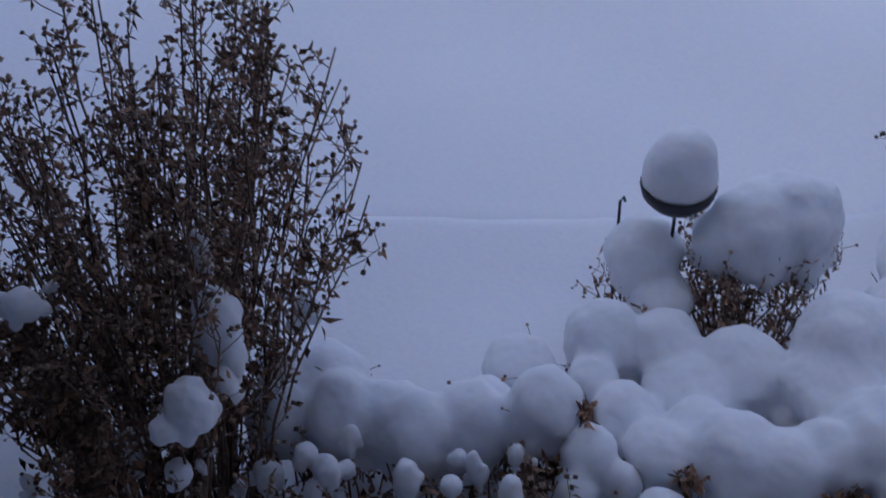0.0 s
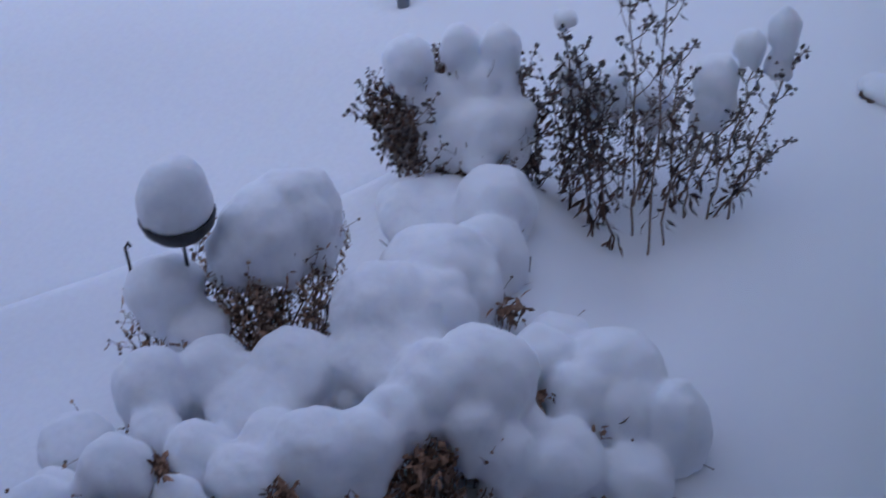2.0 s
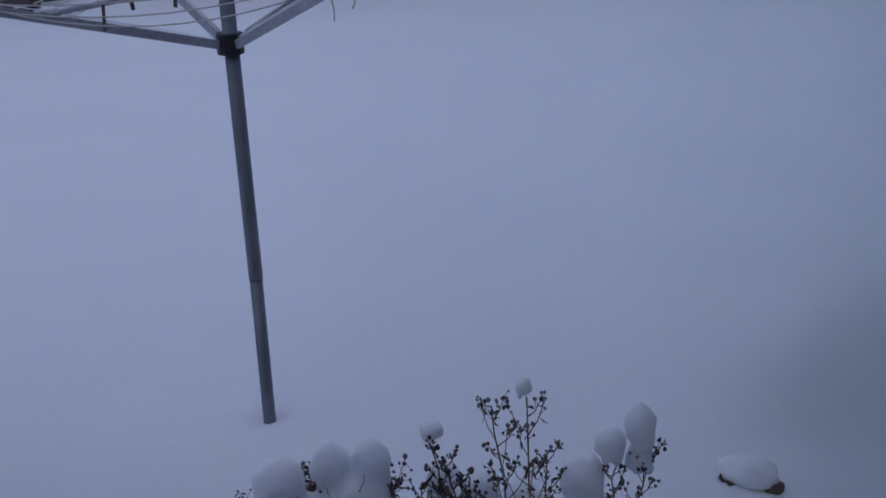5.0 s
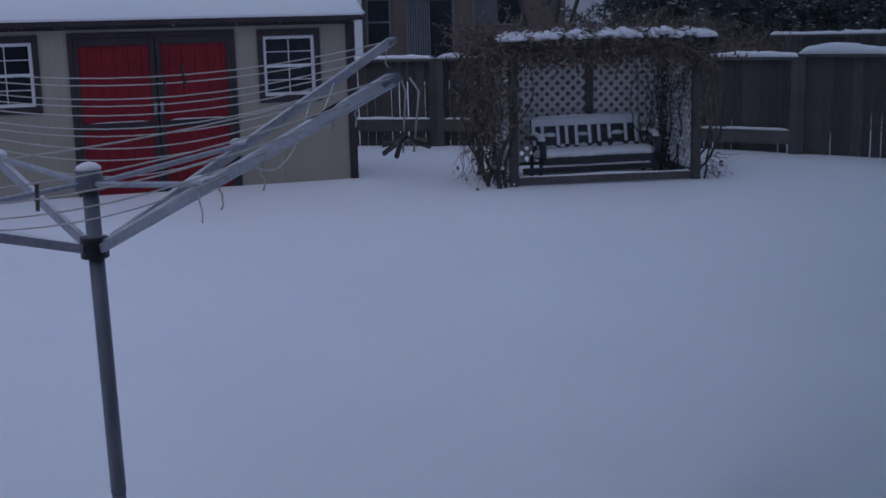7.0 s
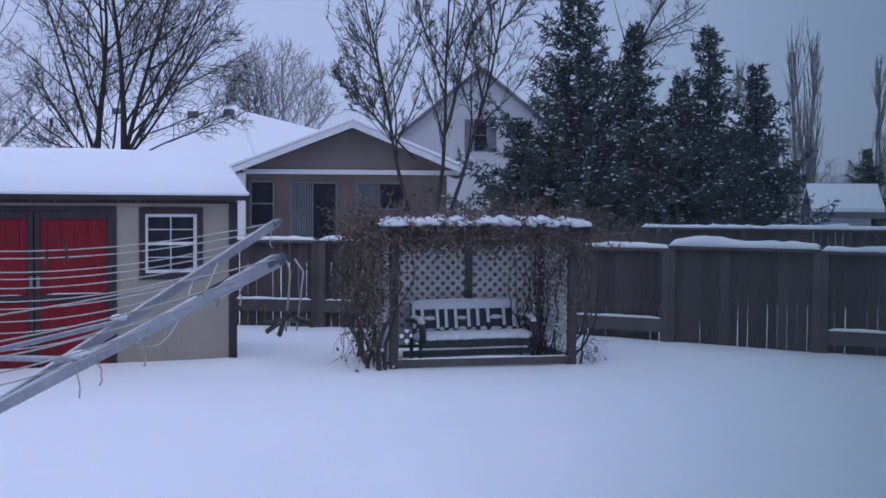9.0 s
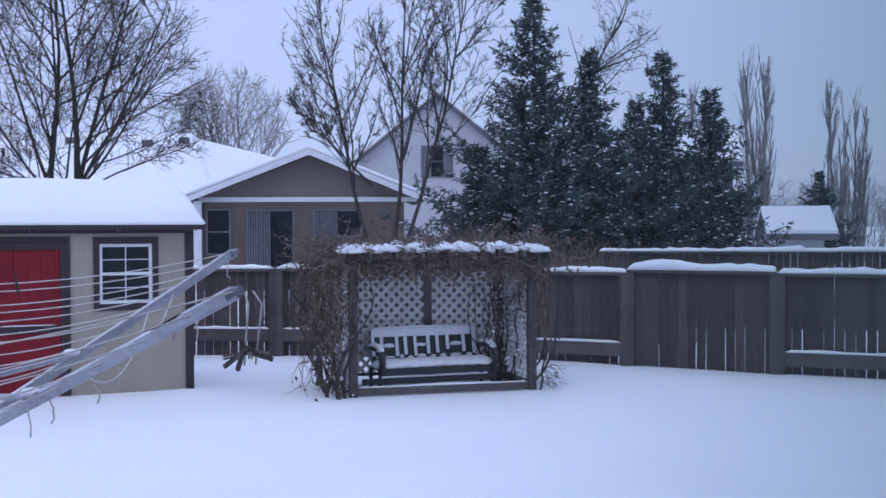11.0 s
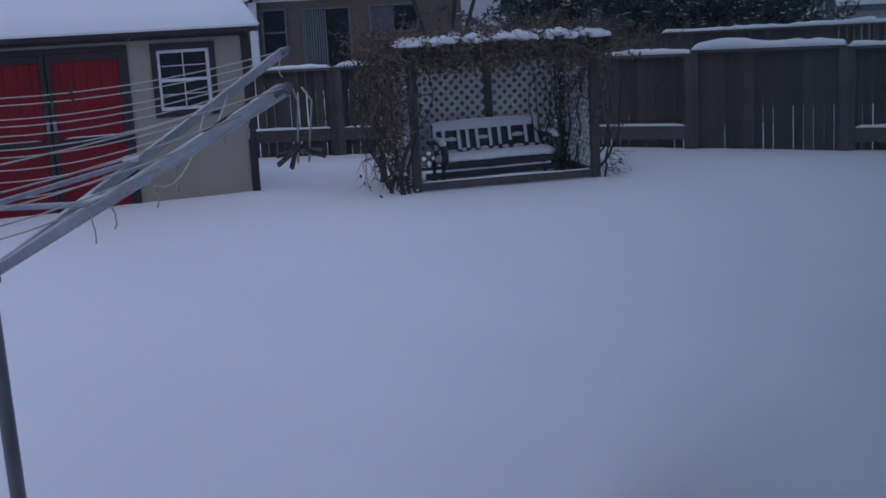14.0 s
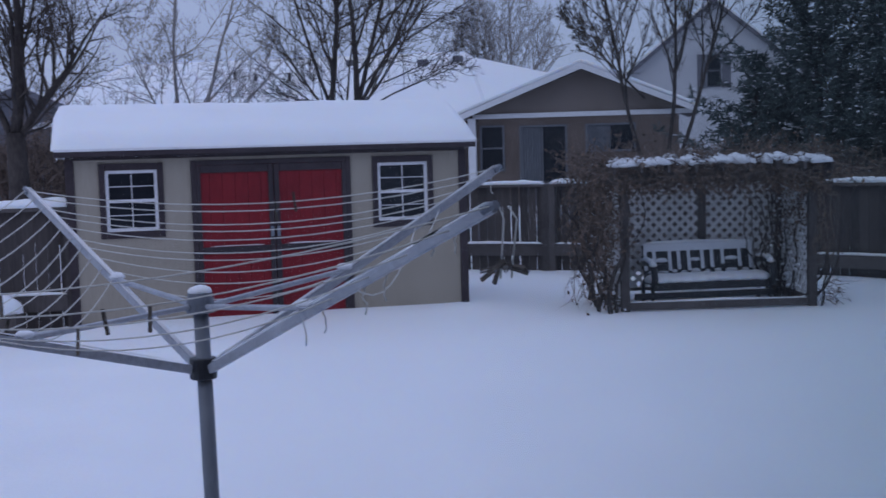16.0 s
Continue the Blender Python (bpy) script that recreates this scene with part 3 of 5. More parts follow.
    for k in range(680):
        left = rng.random() < 0.6
        x = rng.gauss(-0.22, 0.13) if left else rng.gauss(w + 0.07, 0.09)
        y, z = rng.uniform(-0.28, d + 0.15), (rng.uniform(0.2, h) if rng.random() < 0.3 else rng.uniform(0.85, h + 0.12)) if left else rng.uniform(0.8, h + 0.1)
        wander((x, y, z), (rng.gauss(0, 0.3), rng.gauss(0, 0.3), rng.uniform(-1.5, 0.2)), 8, 0.05, -0.16, twigs, rng.uniform(0.003, 0.005), 0.55, 3)
    for k in range(420):
        wander((rng.uniform(-0.1, w + 0.1), -0.09 + rng.uniform(-0.07, 0.05), h - rng.uniform(-0.06, 0.10)), (rng.gauss(0, 0.4), -0.1, -0.8), rng.randint(3, 7), 0.04, -0.15, twigs, 0.003, 0.6, 3)
    for k in range(26):
        wander((rng.uniform(-0.62, -0.15), rng.uniform(-0.3, 0.2), rng.uniform(0.3, 0.6)), (rng.gauss(-0.2, 0.3), -0.1, -0.9), 9, 0.05, -0.05, twigs, 0.004, 0.1, 3)
        wander((w + rng.uniform(0.05, 0.22), rng.uniform(-0.2, 0.2), rng.uniform(0.05, 0.35)), (rng.gauss(0.4, 0.6), rng.gauss(0, 0.5), -0.2), 8, 0.045, -0.02, twigs, 0.004, 0.1, 3)
    for k in range(760):
        left = rng.random() < 0.36
        x = rng.gauss(-0.15, 0.11) if left else rng.uniform(-0.3, w + 0.32)
        z = rng.uniform(0.5, h + 0.05) if left else h + rng.gauss(-0.02, 0.07)
        leaves.leaf(Vector((x, rng.uniform(-0.3, d), z)), rand_dir(rng, -0.7), rand_dir(rng), rng.uniform(0.03, 0.07), rng.uniform(0.02, 0.05), 0.5)
    rime = Buf()
    for k in range(170):
        if k % 2:
            p = (rng.gauss(-0.10, 0.07), rng.uniform(-0.1, d), rng.uniform(0.02, 1.25))
        else:
            p = (w - abs(rng.gauss(0, 0.05)), rng.uniform(0.1, d), rng.uniform(0.05, 1.45))
        rime.blob(p, rng.uniform(0.012, 0.04), rng.uniform(0.012, 0.035), rng.uniform(0.008, 0.03), k, 0.5, 4, 6)
    tagged(part("clinging_snow", rime, SNOW_CLUMP, vine, "specks of snow caught in the vine", smooth=True), kind="stuff")
    tagged(part("stem", stems, BARK, vine), kind="stuff")
    tagged(part("twig_tangle", twigs, VINE, vine), kind="stuff")
    tagged(part("foliage", leaves, VINE_LEAF, vine), kind="stuff")


build_arbour()


def build_bench():
    b = empty("garden_bench", pose(-1.17, 14.16, 0, 0, 0, 17.6) @ pose(0.455, 0.38, 0.0, 0, 0, 2.5), "black metal glider bench with cut-out back, snow on seat", "bench")
    w, z = 1.55, 0.27
    block("seat", (0.03, 0.0, z - 0.05, w - 0.03, 0.46, z), BENCH, b, "", 0.015)
    block("front_rail", (0.02, -0.03, z - 0.10, w - 0.02, 0.0, z - 0.02), BENCH, b, "", 0.01)
    snow = Buf()
    for i in range(9):
        snow.blob((0.14 + (w - 0.28) * i / 8, 0.18, z + 0.01), 0.16, 0.22, 0.085, i, 0.12, 8, 14)
    melted(part("seat_snow", snow, SNOW, b, "thick snow on the seat"), 0.02, 4)
    # backrest with framed cut-outs, leaning back
    back = part("backrest", Buf(), BENCH, b)
    bf = Buf()
    bf.box(0.0, -0.018, 0.34, w - 0.12, 0.018, 0.42)
    bf.box(0.0, -0.018, 0.0, w - 0.12, 0.018, 0.06)
    bf.box(0.01, 0.004, 0.05, w - 0.13, 0.012, 0.35)
    edges = [0.0, 0.115, 0.315, 0.43, 0.56, 0.735, 0.86, 1.0, 1.22, 1.36]
    for x in edges:
        bf.box(x, -0.018, 0.06, x + 0.05, 0.018, 0.34)
    for i in (1, 4, 7):
        bf.box(edges[i] + 0.05, -0.016, 0.17, edges[i + 1], 0.016, 0.205)
    back.data = bf.mesh("backrest", BENCH)
    back.matrix_local = pose(0.06, 0.47, z + 0.0, -14, 0, 0)
    snow_strip("backrest_snow", w - 0.12, 0.08, 0.06, back, pose(0, 0, 0.42), 4.4)
    clump, rng = Buf(), random.Random(8)
    for i in range(9):
        x, gap = edges[i] + 0.05, edges[i + 1] - edges[i] - 0.05
        if i in (1, 4, 7):
            clump.blob((x + gap / 2, -0.02, 0.215), gap * 0.5, 0.025, rng.uniform(0.025, 0.04), i, 0.4, 7, 10)
        clump.blob((x + gap / 2, -0.015, 0.07), gap * 0.5, 0.02, rng.uniform(0.015, 0.04), i + 9, 0.3, 7, 10)
    for x in edges:
        clump.box(x + 0.004, -0.030, 0.08 + rng.uniform(0, 0.08), x + 0.046, -0.0185, 0.37)
    clump.box(0.01, -0.034, 0.335, w - 0.13, -0.0185, 0.43)
    tagged(part("clinging_snow", clump, SNOW_CLUMP, back, "snow plastered on the backrest"), kind="stuff")
    for x in (0.0, w - 0.06):
        arm = Buf()
        pts = [Vector((x + 0.03, 0.47, z + 0.20)), Vector((x + 0.03, 0.30, z + 0.23)), Vector((x + 0.03, 0.10, z + 0.22)), Vector((x + 0.03, -0.04, z + 0.17)), Vector((x + 0.03, -0.08, z + 0.06)), Vector((x + 0.03, -0.03, z - 0.06))]
        arm.tube(pts, 0.046, 0.040, 10)
        part("armrest", arm, BENCH, b, smooth=True)
        sn = Buf()
        for i in range(5):
            sn.blob((x + 0.03, 0.42 - i * 0.105, z + 0.235 + (0.01 if 0 < i < 4 else -0.02)), 0.045, 0.07, 0.045, x + i, 0.15, 7, 10)
        part("armrest_snow", sn, SNOW, b, smooth=True)
        for y in (0.02, 0.42):
            block("leg", (x + 0.01, y - 0.02, -0.12, x + 0.05, y + 0.02, z - 0.03), BENCH, b)
    block("glider_rail", (-0.2, -0.02, 0.07, w, 0.03, 0.145), BENCH, b)
    snow_strip("rail_snow", w * 0.9, 0.05, 0.02, b, pose(0.05, 0.0, 0.144), 2.2)


build_bench()


# ---- rotary clothes dryer ----
def build_dryer():
    hub = Vector((-1.535, 3.392, 0))
    th, low = -35.0, 1.33
    rng = random.Random(21)
    dr = empty("rotary_clothes_dryer", Matrix.Translation(hub), "grey metal rotary clothes dryer with frosted arms and lines", "clothes dryer")
    pole = Buf()
    pole.tube([Vector((0.022, 0.0, -0.4)), Vector((0.015, 0, 0.55))], 0.0215, 0.0215, 20)
    part("pole", pole, POLE, dr, "grey metal pole standing in the snow", smooth=True)
    up = Buf()
    up.tube([Vector((0.015, 0, 0.551)), Vector((0.0148, 0, 0.58)), Vector((0, 0, low + 0.20))], 0.0235, 0.0235, 20)
    part("upper_pole", up, POLE, dr, smooth=True)
    hb = Buf()
    hb.tube([Vector((0, 0, low - 0.035)), Vector((0, 0, low + 0.03))], 0.042, 0.042, 16)
    part("lower_hub", hb, BENCH, dr, "dark lower hub", bevel=0.004)
    cap = Buf()
    cap.tube([Vector((0, 0, low + 0.17)), Vector((0, 0, low + 0.21)), Vector((0, 0, low + 0.235))], 0.045, 0.036, 16)
    part("upper_hub", cap, POLE, dr, bevel=0.004)
    cs = Buf()
    cs.blob((0, 0, low + 0.233), 0.036, 0.036, 0.022, 3)
    part("hub_snow", cs, SNOW, dr, smooth=True)
    tips, lean, reach = [], (0.52, 0.572, 0.535, 0.35), (1.295, 1.29, 1.255, 1.275)
    for k in range(4):
        a = radians(th + 90 * k)
        out = Vector((math.cos(a), math.sin(a), 0))
        root, tip = out * 0.04 + Vector((0, 0, low)), out * reach[k] + Vector((0, 0, low + lean[k]))
        tips.append((root, tip))
        d = (tip - root)
        side = d.cross(Vector((0, 0, 1))).normalized()
        nrm = side.cross(d.normalized())
        arm = Buf()
        for q, (s0, s1) in enumerate(((-0.008, 0.008),)):
            s = len(arm.v)
            for p in (root, tip):
                arm.v += [p + side * s0 - nrm * 0.0155, p + side * s1 - nrm * 0.0155, p + side * s1 + nrm * 0.0125, p + side * s0 + nrm * 0.0125]
            arm.f += [(0, 1, 2, 3), (7, 6, 5, 4), (0, 4, 5, 1), (1, 5, 6, 2), (2, 6, 7, 3), (3, 7, 4, 0)]
        ao = part("arm", arm, ALU, dr, "frosted aluminium arm", bevel=0.003)
        strut = Buf()
        joint = root + d * 0.42
        strut.tube([out * 0.04 + Vector((0, 0, low + 0.19)), joint + nrm * 0.012], 0.009, 0.009, 8)
        part("strut", strut, ALU, dr)
        # rime and snow along the arm's top
        turn = Matrix((d.normalized(), -side, nrm)).transposed().to_4x4()
        snow_strip("arm_snow", d.length * 0.97, 0.018, 0.009, dr, Matrix.Translation(root + nrm * 0.0127 + d * 0.02) @ turn, k * 3.1)
        rime = Buf()
        rime.blob(joint + nrm * 0.022, 0.028, 0.022, 0.016, k, 0.2, 7, 10)
        part("joint_snow", rime, SNOW_CLUMP, dr, smooth=True)
        tp = Buf()
        tp.tube([tip - d.normalized() * 0.03, tip + d.normalized() * 0.012], 0.014, 0.011, 10)
        part("arm_end", tp, POLE, dr, "dark end cap")
    # lines strung from arm to arm; those of one side are broken and hang
    for k, count in ((1, 10), (2, 10), (3, 5)):
        (r0, t0), (r1, t1) = tips[k], tips[(k + 1) % 4]
        for i in range(count):
            u = 1.0 - 0.062 * i * (1 if k != 3 else 1.9)
            a, b = r0.lerp(t0, u), r1.lerp(t1, u + rng.uniform(-0.012, 0.012))
            sag = rng.uniform(0.07, 0.10)
            pts = [a.lerp(b, j / 12) - Vector((0, 0, sag * 4 * (j / 12) * (1 - j / 12))) for j in range(13)]
            ln = Buf()
            ln.tube(pts, 0.0022, 0.0022, 5)
            part("line", ln, CORD, dr, smooth=True)
    r0, t0 = tips[0]
    r1, t1 = tips[1]
    for i in range(9):
        u = 0.97 - 0.07 * i + (0.12 if i == 6 else 0)
        a = r0.lerp(t0, u) if i % 3 else r1.lerp(t1, u)
        drop = rng.uniform(0.03, 0.09) if i != 6 else 0.075
        if i in (3, 6):
            b = r0.lerp(t0, u - 0.09)
            pts = [a.lerp(b, j / 8) - Vector((0, 0, drop * 1.4 * 4 * (j / 8) * (1 - j / 8))) for j in range(9)]
        else:
            pts = [a + Vector((rng.uniform(-0.006, 0.006), rng.uniform(-0.006, 0.006), -drop * j / 6)) for j in range(7)]
        ln = Buf()
        ln.tube(pts, 0.0022, 0.0022, 5)
        part("loose_line", ln, CORD, dr, smooth=True)
    # long loose ends with a bunch of pegs
    a = t0 + Vector((0.012, 0.01, 0))
    for o in (0.0, 0.018):
        ln = Buf()
        ln.tube([a + Vector((o, o * 0.6, 0)), a + Vector((o * 1.5 + 0.01, o, -0.03)), a + Vector((o * 1.2, o, -0.165))], 0.0024, 0.0024, 5)
        part("loose_line", ln, CORD, dr, smooth=True)

    def peg(m):
        p = tagged(part("clothes_peg", Buf(), PEG), "weathered wooden clothes peg on the line", "clothes peg", "clothes pegs")
        q = Buf()
        q.box(-0.0045, -0.0035, -0.055, -0.001, 0.0035, 0.02)
        q.box(0.001, -0.0035, -0.055, 0.0045, 0.0035, 0.02)
        p.data = q.mesh("clothes_peg", PEG)
        s = Buf()
        s.tube([Vector((-0.006, 0, -0.012)), Vector((0.006, 0, -0.012))], 0.003, 0.003, 8)
        part("spring", s, POLE, p)
        p.matrix_world = m
        return p

    for k in range(6):
        e = Euler((rng.uniform(-1.5, 1.5), rng.uniform(-1.5, 1.5), rng.uniform(0, 3)))
        peg(Matrix.Translation(hub + a + Vector((rng.uniform(-0.012, 0.02), rng.uniform(-0.01, 0.01), -0.135))) @ e.to_matrix().to_4x4())
    for x, y, z in ((-1.88, 2.90, 1.53), (-1.72, 2.99, 1.49), (-1.66, 3.03, 1.54), (-1.55, 3.09, 1.54)):
        peg(pose(x, y, z, rng.uniform(-8, 8), rng.uniform(-10, 10), rng.uniform(0, 180)))
    for k, i, u in ((2, 0, 0.25), (2, 2, 0.5), (2, 4, 0.45), (2, 6, 0.6), (1, 1, 0.42), (1, 2, 0.45), (3, 0, 0.35)):
        (ra, ta), (rb, tb) = tips[k], tips[(k + 1) % 4]
        v = 1.0 - 0.062 * i
        p = ra.lerp(ta, v).lerp(rb.lerp(tb, v), u) - Vector((0, 0, 0.04 * 4 * u * (1 - u)))
        peg(Matrix.Translation(hub + p) @ pose(0, 0, 0, rng.uniform(-20, 20), rng.uniform(-15, 15), rng.uniform(0, 180)))


build_dryer()


# ---- flower bed: dead plants under cushions of snow ----
FLUFF = []
for size, depth in ((0.055, 3), (0.018, 2)):
    tex = bpy.data.textures.new("snow_fluff", "CLOUDS")
    tex.noise_scale, tex.noise_depth = size, depth
    FLUFF.append(tex)


def fluffed(ob, amounts):
    """Uneven, loose surface on lying snow."""
    for tex, k in zip(FLUFF, amounts):
        d = ob.modifiers.new("fluff", "DISPLACE")
        d.texture, d.strength, d.mid_level, d.texture_coords = tex, k, 0.5, "GLOBAL"
    return ob


def cushions_mesh(name, rows, parent, voxel=0.008, grow=1.27, rough=0.16, droop=1.0):
    """Pillows of snow with sagging lobes at their rims, melted into one soft skin."""
    b, rng = Buf(), random.Random(int(abs(rows[0][0]) * 977) + len(rows))
    for i, (x, y, z, r, v) in enumerate(rows):
        v, r = v * grow, r * grow
        b.blob((x, y, z), r * 0.95, r * 0.92, v * 0.95, x * 7 + y * 3 + i, rough, 12, 20, droop)
        for k in range(6):
            a, q = 1.05 * k + rng.uniform(-0.4, 0.4), rng.uniform(0.5, 0.72) * r
            w = r * rng.uniform(0.28, 0.46)
            b.blob((x + math.cos(a) * q, y + math.sin(a) * q, z - v * rng.uniform(0.3, 0.95)), w, w, v * rng.uniform(0.3, 0.6), i + k * 1.7, rough, 10, 14, 1.1)
    for (x0, y0, z0, r0, v0), (x1, y1, z1, r1, v1) in [(p, q) for i, p in enumerate(rows) for q in rows[i + 1:]]:
        gap = math.hypot(x1 - x0, y1 - y0)
        if gap < (r0 + r1) * 1.15:
            r, v = min(r0, r1), min(v0, v1)
            for u in (0.35, 0.5, 0.65):
                b.blob((x0 + (x1 - x0) * u, y0 + (y1 - y0) * u, z0 + (z1 - z0) * u - 0.40 * v), r * 0.72, r * 0.72, v * 0.8, x0 + u, rough, 10, 16, droop)
    small = min(1.0, max(r[3] for r in rows) / 0.07)
    return fluffed(melted(part(name, b, SNOW, parent, "soft white cushions of snow"), voxel, int(6 + 7 * small)), (0.014 * small, 0.003 * small))


CUSHIONS, BLANKET = [], []


def snowed_shrub(rows, label, seed, stems=9, leaves=26, under=0.16, group="snowed-in shrubs", heaped=False):
    """Stems from the ground to each cushion, withered leaves about its lower rim, snow on top."""
    rng = random.Random(seed)
    cx, cy = sum(r[0] for r in rows) / len(rows), sum(r[1] for r in rows) / len(rows)
    CUSHIONS.extend(rows)
    s = empty("dead_shrub", pose(cx, cy, 0), label, "shrub", group)
    st, lf = Buf(), Buf()
    for x, y, z, r, v in rows:
        x, y = x - cx, y - cy
        for i in range(stems):
            top = Vector((x + rng.gauss(0, r * 0.5), y + rng.gauss(0, r * 0.5), z))
            foot = Vector((x * 0.8 + rng.gauss(0, r * 0.6), y * 0.8 + rng.gauss(0, r * 0.6), -0.05))
            mid = foot.lerp(top, 0.55) + Vector((rng.gauss(0, 0.015), rng.gauss(0, 0.015), 0))
            st.tube([foot, mid, top], rng.uniform(0.002, 0.0035), 0.0012, 4)
            for q in range(3):
                p = mid.lerp(top, rng.random())
                e = p + Vector((rng.gauss(0, 0.03), rng.gauss(0, 0.03), rng.uniform(-0.01, 0.03)))
                st.tube([p, e], 0.0012, 0.0007, 3)
                lf.bud(e, rng.uniform(0.003, 0.006))
        for i in range(leaves):
            a = rng.uniform(0, 2 * math.pi)
            q = r * rng.uniform(0.6, 1.0)
            p = Vector((x + math.cos(a) * q, y + math.sin(a) * q, z - v * rng.uniform(0.65, 1.1) - rng.random() ** 2 * under))
            if p.z < 0.01:
                p.z = 0.01 + rng.random() * 0.03
            lf.leaf(p, rand_dir(rng, -0.8), rand_dir(rng), rng.uniform(0.016, 0.036), rng.uniform(0.009, 0.02), rng.uniform(0.2, 0.8))
    tagged(part("stalk_tangle", st, STEM, s), kind="stuff")
    tagged(part("foliage", lf, LEAF, s), kind="stuff")
    if heaped:
        BLANKET.extend(rows)
    else:
        cushions_mesh("snow_cap", [(x - cx, y - cy, z, r, v) for x, y, z, r, v in rows], s)
    return s


snowed_shrub([(-1.46, 0.74, 0.21, 0.056, 0.081), (-1.38, 0.83, 0.22, 0.065, 0.087), (-1.25, 0.92, 0.22, 0.070, 0.077), (-1.20, 1.01, 0.22, 0.064, 0.077), (-1.32, 0.90, 0.23, 0.061, 0.055), (-1.47, 0.86, 0.24, 0.074, 0.051), (-1.23, 1.08, 0.21, 0.045, 0.047), (-1.52, 0.80, 0.25, 0.055, 0.055)], "dead garden shrub bowed under round cushions of snow", 31, heaped=True)
snowed_shrub([(-1.10, 1.11, 0.28, 0.062, 0.069), (-1.31, 1.24, 0.14, 0.070, 0.046), (-1.20, 1.37, 0.21, 0.071, 0.078), (-1.14, 1.28, 0.20, 0.048, 0.053)], "dead garden shrub bowed under round cushions of snow", 32, heaped=True)
snowed_shrub([(-1.11, 1.46, 0.20, 0.074, 0.067), (-0.96, 1.52, 0.21, 0.082, 0.073), (-0.99, 1.42, 0.19, 0.093, 0.065), (-1.02, 1.25, 0.22, 0.058, 0.051)], "mound of snow over a bent garden plant", 33, 3, 12, heaped=True)
snowed_shrub([(-0.99, 1.12, 0.24, 0.047, 0.043), (-0.96, 1.06, 0.19, 0.034, 0.047), (-0.91, 1.13, 0.21, 0.030, 0.047), (-1.00, 0.93, 0.20, 0.025, 0.042), (-1.09, 0.87, 0.25, 0.019, 0.017)], "brown dead shrub with lumps of snow between its leaves", 34, 10, 30)
snowed_shrub([(-0.90, 1.22, 0.24, 0.062, 0.049), (-0.80, 1.30, 0.26, 0.077, 0.066), (-0.72, 1.35, 0.26, 0.062, 0.062), (-0.69, 1.43, 0.26, 0.061, 0.061), (-0.64, 1.52, 0.27, 0.079, 0.084), (-0.57, 1.58, 0.27, 0.091, 0.093), (-0.56, 1.49, 0.23, 0.055, 0.070), (-0.49, 1.49, 0.16, 0.051, 0.071), (-0.89, 1.32, 0.24, 0.061, 0.044)], "dead shrub under a long pillow of snow, brown leaves below", 35, 10, 22, 0.12, heaped=True)
snowed_shrub([(-0.82, 1.68, 0.28, 0.098, 0.094), (-0.78, 1.60, 0.25, 0.103, 0.066), (-0.74, 1.75, 0.24, 0.082, 0.096), (-0.78, 1.86, 0.26, 0.103, 0.085), (-0.72, 1.86, 0.23, 0.078, 0.070), (-0.74, 2.14, 0.25, 0.081, 0.092), (-0.71, 2.00, 0.21, 0.076, 0.089), (-0.91, 2.14, 0.19, 0.112, 0.066)], "large smooth mound of snow over a garden plant", 36, 3, 10, heaped=True)
snowed_shrub([(-0.81, 1.12, 0.20, 0.048, 0.065), (-0.72, 1.16, 0.20, 0.056, 0.058), (-0.63, 1.20, 0.16, 0.040, 0.067)], "brown dead shrub with hanging lobes of snow", 37, 10, 26)
snowed_shrub([(-0.79, 0.97, 0.16, 0.062, 0.049), (-0.73, 0.97, 0.13, 0.037, 0.043)], "low dead shrub with a round cap of snow", 39, 10, 26)
snowed_shrub([(-0.69, 1.06, 0.16, 0.051, 0.047), (-0.62, 1.07, 0.13, 0.052, 0.062), (-0.65, 0.95, 0.09, 0.043, 0.047), (-0.57, 1.12, 0.13, 0.023, 0.025)], "low dead shrub with a lobed cap of snow", 40, 10, 26)
snowed_shrub([(-0.50, 1.74, 0.19, 0.060, 0.070), (-0.35, 1.77, 0.20, 0.087, 0.060), (-0.40, 1.69, 0.16, 0.065, 0.076), (-0.21, 1.71, 0.11, 0.066, 0.114), (-0.39, 1.55, 0.14, 0.071, 0.062), (-0.25, 1.59, 0.10, 0.065, 0.054), (-0.30, 1.70, 0.16, 0.066, 0.064), (-0.49, 1.83, 0.18, 0.057, 0.045)], "low shrub buried under lumpy snow", 38, 6, 18, heaped=True)


tagged(cushions_mesh("snow_blanket", BLANKET, None), "soft lumpy blanket of snow heaped over the flower bed", "snow")


def tuft(x, y, z, r, n, seed, label="tuft of brown withered leaves poking from the snow"):
    """A few bent twigs with large curled leaves."""
    rng = random.Random(seed)
    s = empty("leaf_tuft", pose(x, y, 0), label, "plant", "leaf tufts")
    st, lf = Buf(), Buf()
    for i in range(n):
        e = Vector((rng.gauss(0, r * 0.6), rng.gauss(0, r * 0.6), z + rng.gauss(0, r * 0.4)))
        st.tube([Vector((rng.gauss(0, r * 0.2), rng.gauss(0, r * 0.2), -0.03)), e * 0.6 + Vector((0, 0, z * 0.1)), e], 0.002, 0.001, 4)
        for k in range(5):
            lf.leaf(e + rand_dir(rng) * r * 0.3, rand_dir(rng, -0.5), rand_dir(rng), rng.uniform(0.014, 0.034), rng.uniform(0.009, 0.02), rng.uniform(0.3, 0.9))
    tagged(part("stalk_tangle", st, STEM, s), kind="stuff")
    tagged(part("foliage", lf, LEAF, s), kind="stuff")


